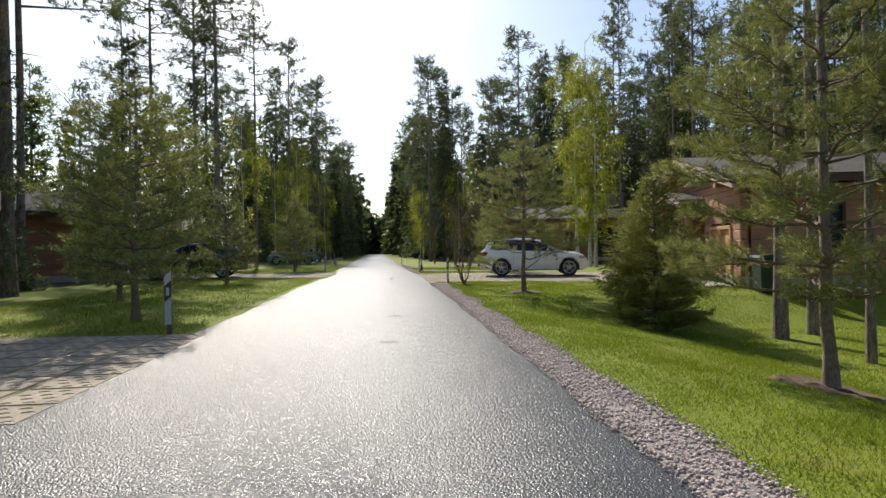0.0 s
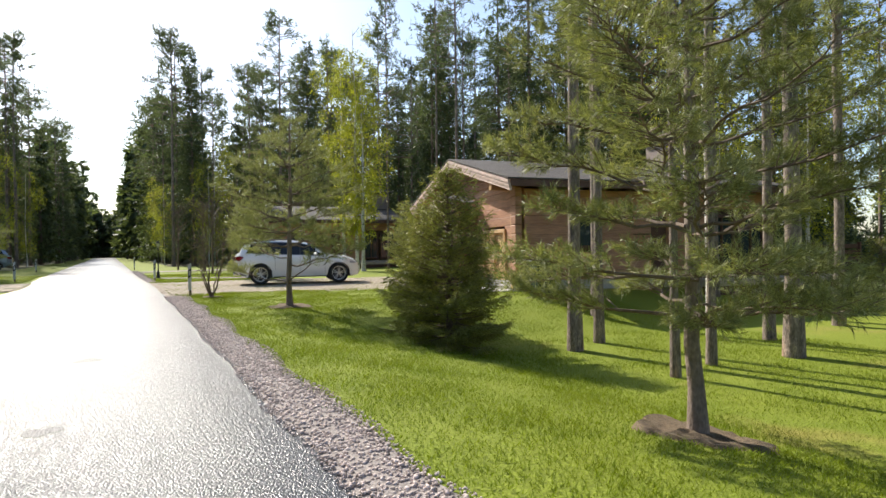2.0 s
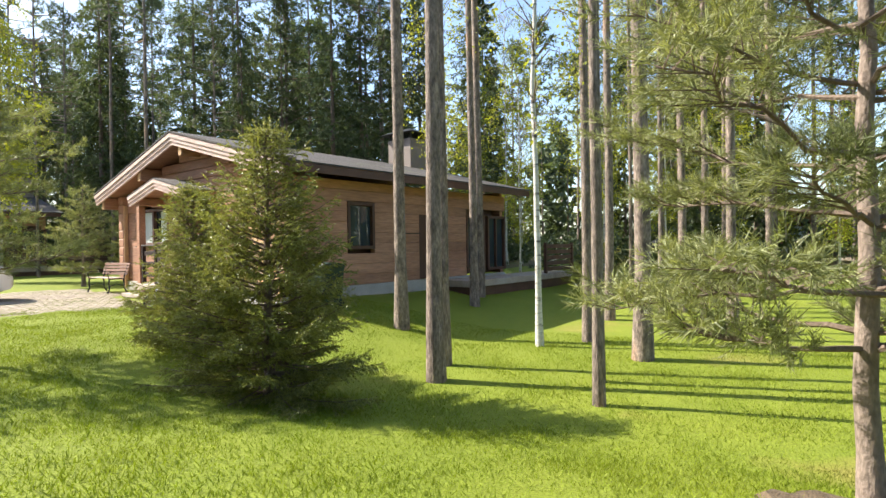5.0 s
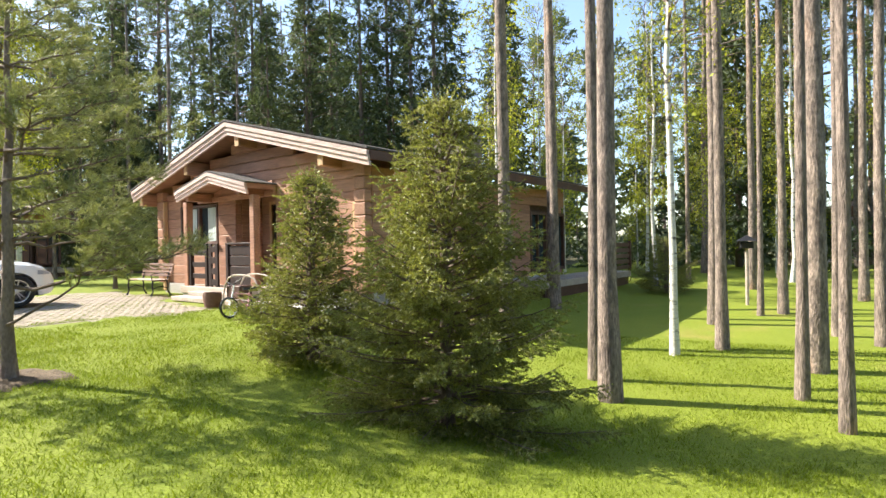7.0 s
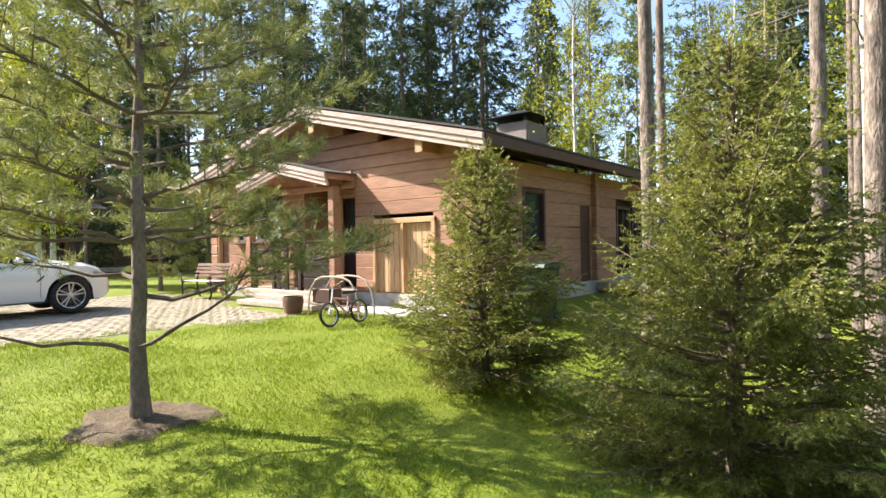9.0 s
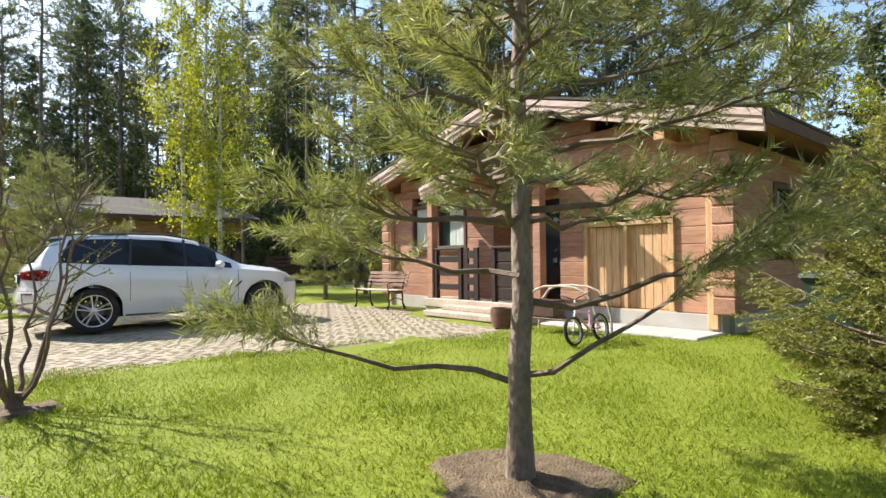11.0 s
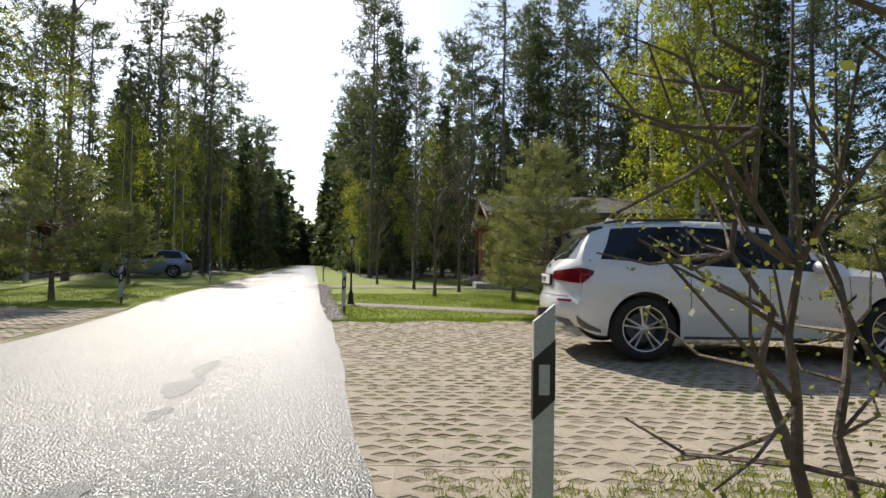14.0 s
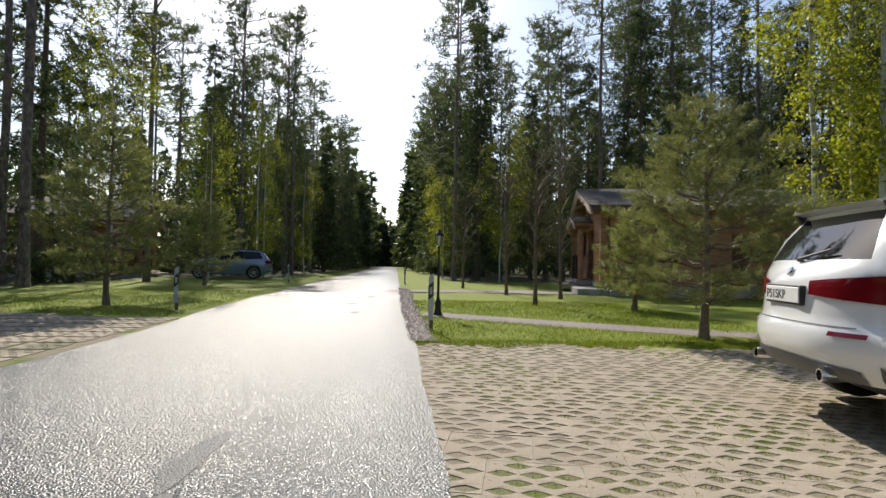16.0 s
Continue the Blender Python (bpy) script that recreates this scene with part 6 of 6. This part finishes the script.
# ---- small things ----
def delineator(x, y, turn, label, h=0.95):
    top = thing("road_post", pose(x, y, gz(x, y) - 0.02, 0, 0, turn), label, "road post", "road posts")
    part("stake", Geo().box(-0.02, 0.043, 0.018, 0.046, 0.0, h * 0.985, 0.003), M_TWIG, top, "weathered wooden stake")
    w, y0, y1 = 0.043, -0.012, 0.014
    z0 = 0.16
    part("board", Geo().prism([(-w, z0), (w, z0), (w, h), (-w, h - 0.07)], "y", y0, y1), M_DULLWHITE, top, "white board with slanted top")
    part("black_band", Geo().prism([(-w - 0.002, h - 0.46), (w + 0.002, h - 0.38), (w + 0.002, h - 0.14), (-w - 0.002, h - 0.22)], "y", y0 - 0.003, y1 + 0.003), M_BLACK, top)
    part("reflector", Geo().box(-0.022, 0.022, y0 - 0.007, y0 - 0.002, h - 0.36, h - 0.24, 0.002), M_DULLWHITE, top)
    return top


delineator(2.24, 22.78, -8, "white and black road post at the corner of the drive")
delineator(1.87, 32.8, -4, "white and black road post in the grass")
delineator(1.55, 52.0, 0, "white and black road post in the distance")
delineator(-3.42, 35.8, 6, "white and black road post across the road")
delineator(-3.25, 11.5, 8, "white and black road post by the side drive")
delineator(-4.3, 52.0, 4, "white and black road post across the road")


def lantern(x, y, label):
    top = thing("lamp_post", pose(x, y, gz(x, y) - 0.01), label, "lamp post", "garden lamps")
    part("base", Geo().lathe([(0.001, 0.0), (0.10, 0.0), (0.10, 0.04), (0.075, 0.08), (0.06, 0.22), (0.075, 0.25), (0.04, 0.34), (0.03, 0.40)], 12), M_METAL_D, top, smooth=True)
    part("pole", Geo().lathe([(0.028, 0.39), (0.024, 0.9), (0.032, 0.92), (0.024, 0.95), (0.02, 1.42), (0.05, 1.45), (0.02, 1.47)], 12), M_METAL_D, top, smooth=True)
    lan = new("lantern")
    lan.parent = top
    part("glass", Geo().lathe([(0.045, 1.49), (0.085, 1.68)], 6), M_LAMPGLASS, lan)
    for k in range(6):
        a = 2 * math.pi * k / 6
        part("rib", Geo().tube([(0.047 * math.cos(a), 0.047 * math.sin(a), 1.485), (0.09 * math.cos(a), 0.09 * math.sin(a), 1.69)], 0.006, 4), M_METAL_D, lan)
    part("roof", Geo().lathe([(0.11, 1.685), (0.105, 1.70), (0.05, 1.76), (0.02, 1.79), (0.014, 1.83), (0.001, 1.84)], 12), M_METAL_D, lan, smooth=True)
    return top


lantern(2.15, 35.2, "black cast-iron garden lantern beside the footpath")


def path_light(x, y):
    top = thing("garden_light", pose(x, y, gz(x, y)), "pale garden light on a post in the far lawn", "garden light")
    part("pole", Geo().tube([(0, 0, -0.02), (0, 0, 1.5)], 0.045, 8), M_DECK, top)
    part("head", Geo().box(-0.16, 0.16, -0.16, 0.16, 1.5, 1.68, 0.02), M_METAL_D, top)
    part("roof", Geo().add([(-0.25, -0.25, 1.70), (0.25, -0.25, 1.70), (0.25, 0.25, 1.70), (-0.25, 0.25, 1.70), (0, 0, 1.86)], [(0, 1, 2, 3), (0, 1, 4), (1, 2, 4), (2, 3, 4), (3, 0, 4)]), M_METAL_D, top)


path_light(17.6, 10.8)


def bench(m):
    top = thing("bench", m, "park bench with brown wooden slats and black cast-iron legs", "bench")
    for k in range(5):
        part("seat_slat", Geo().box(-0.75, 0.75, -0.22 + 0.09 * k, -0.145 + 0.09 * k, 0.43, 0.455, 0.006), M_BENCH, top)
    for k in range(4):
        part("back_slat", Geo().box(-0.75, 0.75, 0, 0.075, -0.012, 0.012, 0.006, pose(0, 0.24 + 0.03 * k, 0.52 + 0.095 * k, 76, 0, 0)), M_BENCH, top)
    for x in (-0.62, 0.62):
        leg = Geo()
        leg.tube([(x, -0.26, 0.0), (x, -0.20, 0.12), (x, -0.22, 0.28), (x, -0.20, 0.42)], [0.03, 0.02, 0.022, 0.025], 6)
        leg.tube([(x, 0.30, 0.0), (x, 0.22, 0.14), (x, 0.22, 0.30), (x, 0.20, 0.42), (x, 0.27, 0.62), (x, 0.36, 0.88)], [0.03, 0.02, 0.022, 0.025, 0.022, 0.016], 6)
        leg.tube([(x, -0.22, 0.42), (x, 0.21, 0.42)], 0.02, 6)
        leg.tube([(x, -0.20, 0.20), (x, 0.0, 0.27), (x, 0.22, 0.20)], 0.012, 6)
        leg.tube([(x, -0.22, 0.43), (x, -0.25, 0.58), (x, -0.14, 0.63), (x, 0.26, 0.62)], 0.014, 6)
        part("cast_leg", leg, M_METAL_D, top, smooth=True)
    return top


bench(pose(11.15, 25.95, 0.0, 0, 0, -102 + 5))


def bicycle(m):
    top = thing("child_bicycle", m, "small white and pink child's bicycle with dark tyres on the lawn", "bicycle")
    for x in (-0.30, 0.30):
        w = new("wheel")
        w.parent = top
        part("tyre", Geo().lathe([(0.15, -0.02), (0.17, -0.024), (0.185, 0.0), (0.17, 0.024), (0.15, 0.02), (0.15, -0.02)], 24, "y", (x, 0, 0.185)), M_TYRE, w, smooth=True)
        part("rim", Geo().lathe([(0.152, -0.015), (0.138, 0.0), (0.152, 0.015)], 24, "y", (x, 0, 0.185)), M_ALLOY, w, smooth=True)
        for k in range(8):
            a = 2 * math.pi * k / 8
            part("spoke", Geo().tube([(x, 0, 0.185), (x + 0.145 * math.cos(a), 0, 0.185 + 0.145 * math.sin(a))], 0.003, 4), M_CHROME, w)
    f = Geo()
    f.tube([(-0.30, 0, 0.185), (-0.05, 0, 0.17), (-0.12, 0, 0.42)], 0.014, 6)
    f.tube([(-0.05, 0, 0.17), (0.20, 0, 0.42)], 0.018, 6)
    f.tube([(-0.12, 0, 0.38), (0.20, 0, 0.42)], 0.014, 6)
    f.tube([(-0.30, 0, 0.185), (-0.12, 0, 0.38)], 0.010, 6)
    part("frame", f, M_PINKPAINT, top, smooth=True)
    part("fork", Geo().tube([(0.30, 0, 0.185), (0.20, 0, 0.44), (0.17, 0, 0.56)], 0.013, 6), M_WHITE, top)
    part("handlebar", Geo().tube([(0.15, -0.22, 0.64), (0.18, -0.1, 0.60), (0.17, 0, 0.56), (0.18, 0.1, 0.60), (0.15, 0.22, 0.64)], 0.011, 6), M_BLACK, top)
    part("saddle", Geo().prism([(-0.24, -0.06), (-0.24, 0.06), (-0.10, 0.035), (0.0, 0.015), (0.0, -0.015), (-0.10, -0.035)], "z", 0.46, 0.50), M_BLACK, top)
    part("crank", Geo().tube([(-0.02, -0.09, 0.08), (-0.02, -0.05, 0.08), (-0.05, -0.03, 0.17), (-0.05, 0.03, 0.17), (-0.08, 0.05, 0.26), (-0.08, 0.09, 0.26)], 0.009, 5), M_METAL_D, top)


bicycle(pose(8.4, 19.4, -0.005, 9, 0, 170) @ Matrix.Scale(1.08, 4))


def cycle_rack(m):
    top = thing("cycle_rack", m, "long low hooped rack with a brown crate before the porch", "cycle rack")
    for x in (-0.18, 0.18):
        pts = [(x, -0.68, 0.0), (x, -0.67, 0.28), (x, -0.60, 0.50), (x, -0.46, 0.66), (x, -0.28, 0.72), (x, 0.0, 0.735), (x, 0.28, 0.72), (x, 0.46, 0.66), (x, 0.60, 0.50), (x, 0.67, 0.28), (x, 0.68, 0.0)]
        part("hoop", Geo().tube(pts, 0.018, 8), M_DECK, top, smooth=True)
        part("side_rail", Geo().tube([(x, -0.67, 0.22), (x, 0.67, 0.22)], 0.014, 6), M_DARKWOOD, top, smooth=True)
    for y in (-0.55, -0.3, -0.05, 0.2, 0.45):
        part("cross_bar", Geo().tube([(-0.18, y, 0.235), (0.18, y, 0.235)], 0.012, 6), M_DARKWOOD, top)
    part("crate", Geo().box(-0.15, 0.15, 0.12, 0.60, 0.245, 0.50, 0.012), M_DARKWOOD, top, "dark red-brown wooden crate")


cycle_rack(pose(9.17, 20.09, 0.0, 0, 0, -12))


def bin_thing(x, y):
    top = thing("wheelie_bin", pose(x, y, gz(x, y), 0, 0, -12), "dark green plastic wheelie bin by the house corner", "bin")
    part("body", Geo().add([(-0.24, -0.22, 0.03), (0.24, -0.22, 0.03), (0.24, 0.22, 0.03), (-0.24, 0.22, 0.03), (-0.29, -0.28, 0.92), (0.29, -0.28, 0.92), (0.29, 0.28, 0.92), (-0.29, 0.28, 0.92)],
                           [(0, 1, 2, 3), (0, 1, 5, 4), (1, 2, 6, 5), (2, 3, 7, 6), (3, 0, 4, 7), (4, 5, 6, 7)]), M_BINGREEN, top)
    part("rim_band", Geo().box(-0.31, 0.31, -0.30, 0.30, 0.89, 0.925, 0.01), M_BINGREEN, top)
    part("lid", Geo().prism([(-0.33, 0.93), (0.33, 0.93), (0.30, 0.985), (0.0, 1.01), (-0.30, 0.985)], "y", -0.32, 0.32), M_BINGREEN, top)
    for s in (-1, 1):
        part("wheel", Geo().lathe([(0.001, -0.02), (0.09, -0.02), (0.09, 0.02), (0.001, 0.02)], 16, "y", (0.24, s * 0.22, 0.09)), M_TYRE, top)


bin_thing(10.15, 16.75)


def planter(x, y, r, seed):
    rng = np.random.default_rng(seed)
    top = thing("wicker_planter", pose(x, y, 0.004), "round dark wicker planter beside the steps", "planter")
    part("basket", Geo().lathe([(0.001, 0.0), (r * 0.8, 0.0), (r, 0.2), (r * 0.95, 0.32), (r * 0.85, 0.32), (r * 0.85, 0.24), (0.001, 0.24)], 16), M_WICKER, top, smooth=True)
    part("soil", Geo().lathe([(0.001, 0.262), (r * 0.84, 0.262)], 16), M_SOIL, top)


planter(9.35, 22.1 - 0.75, 0.2, 3)
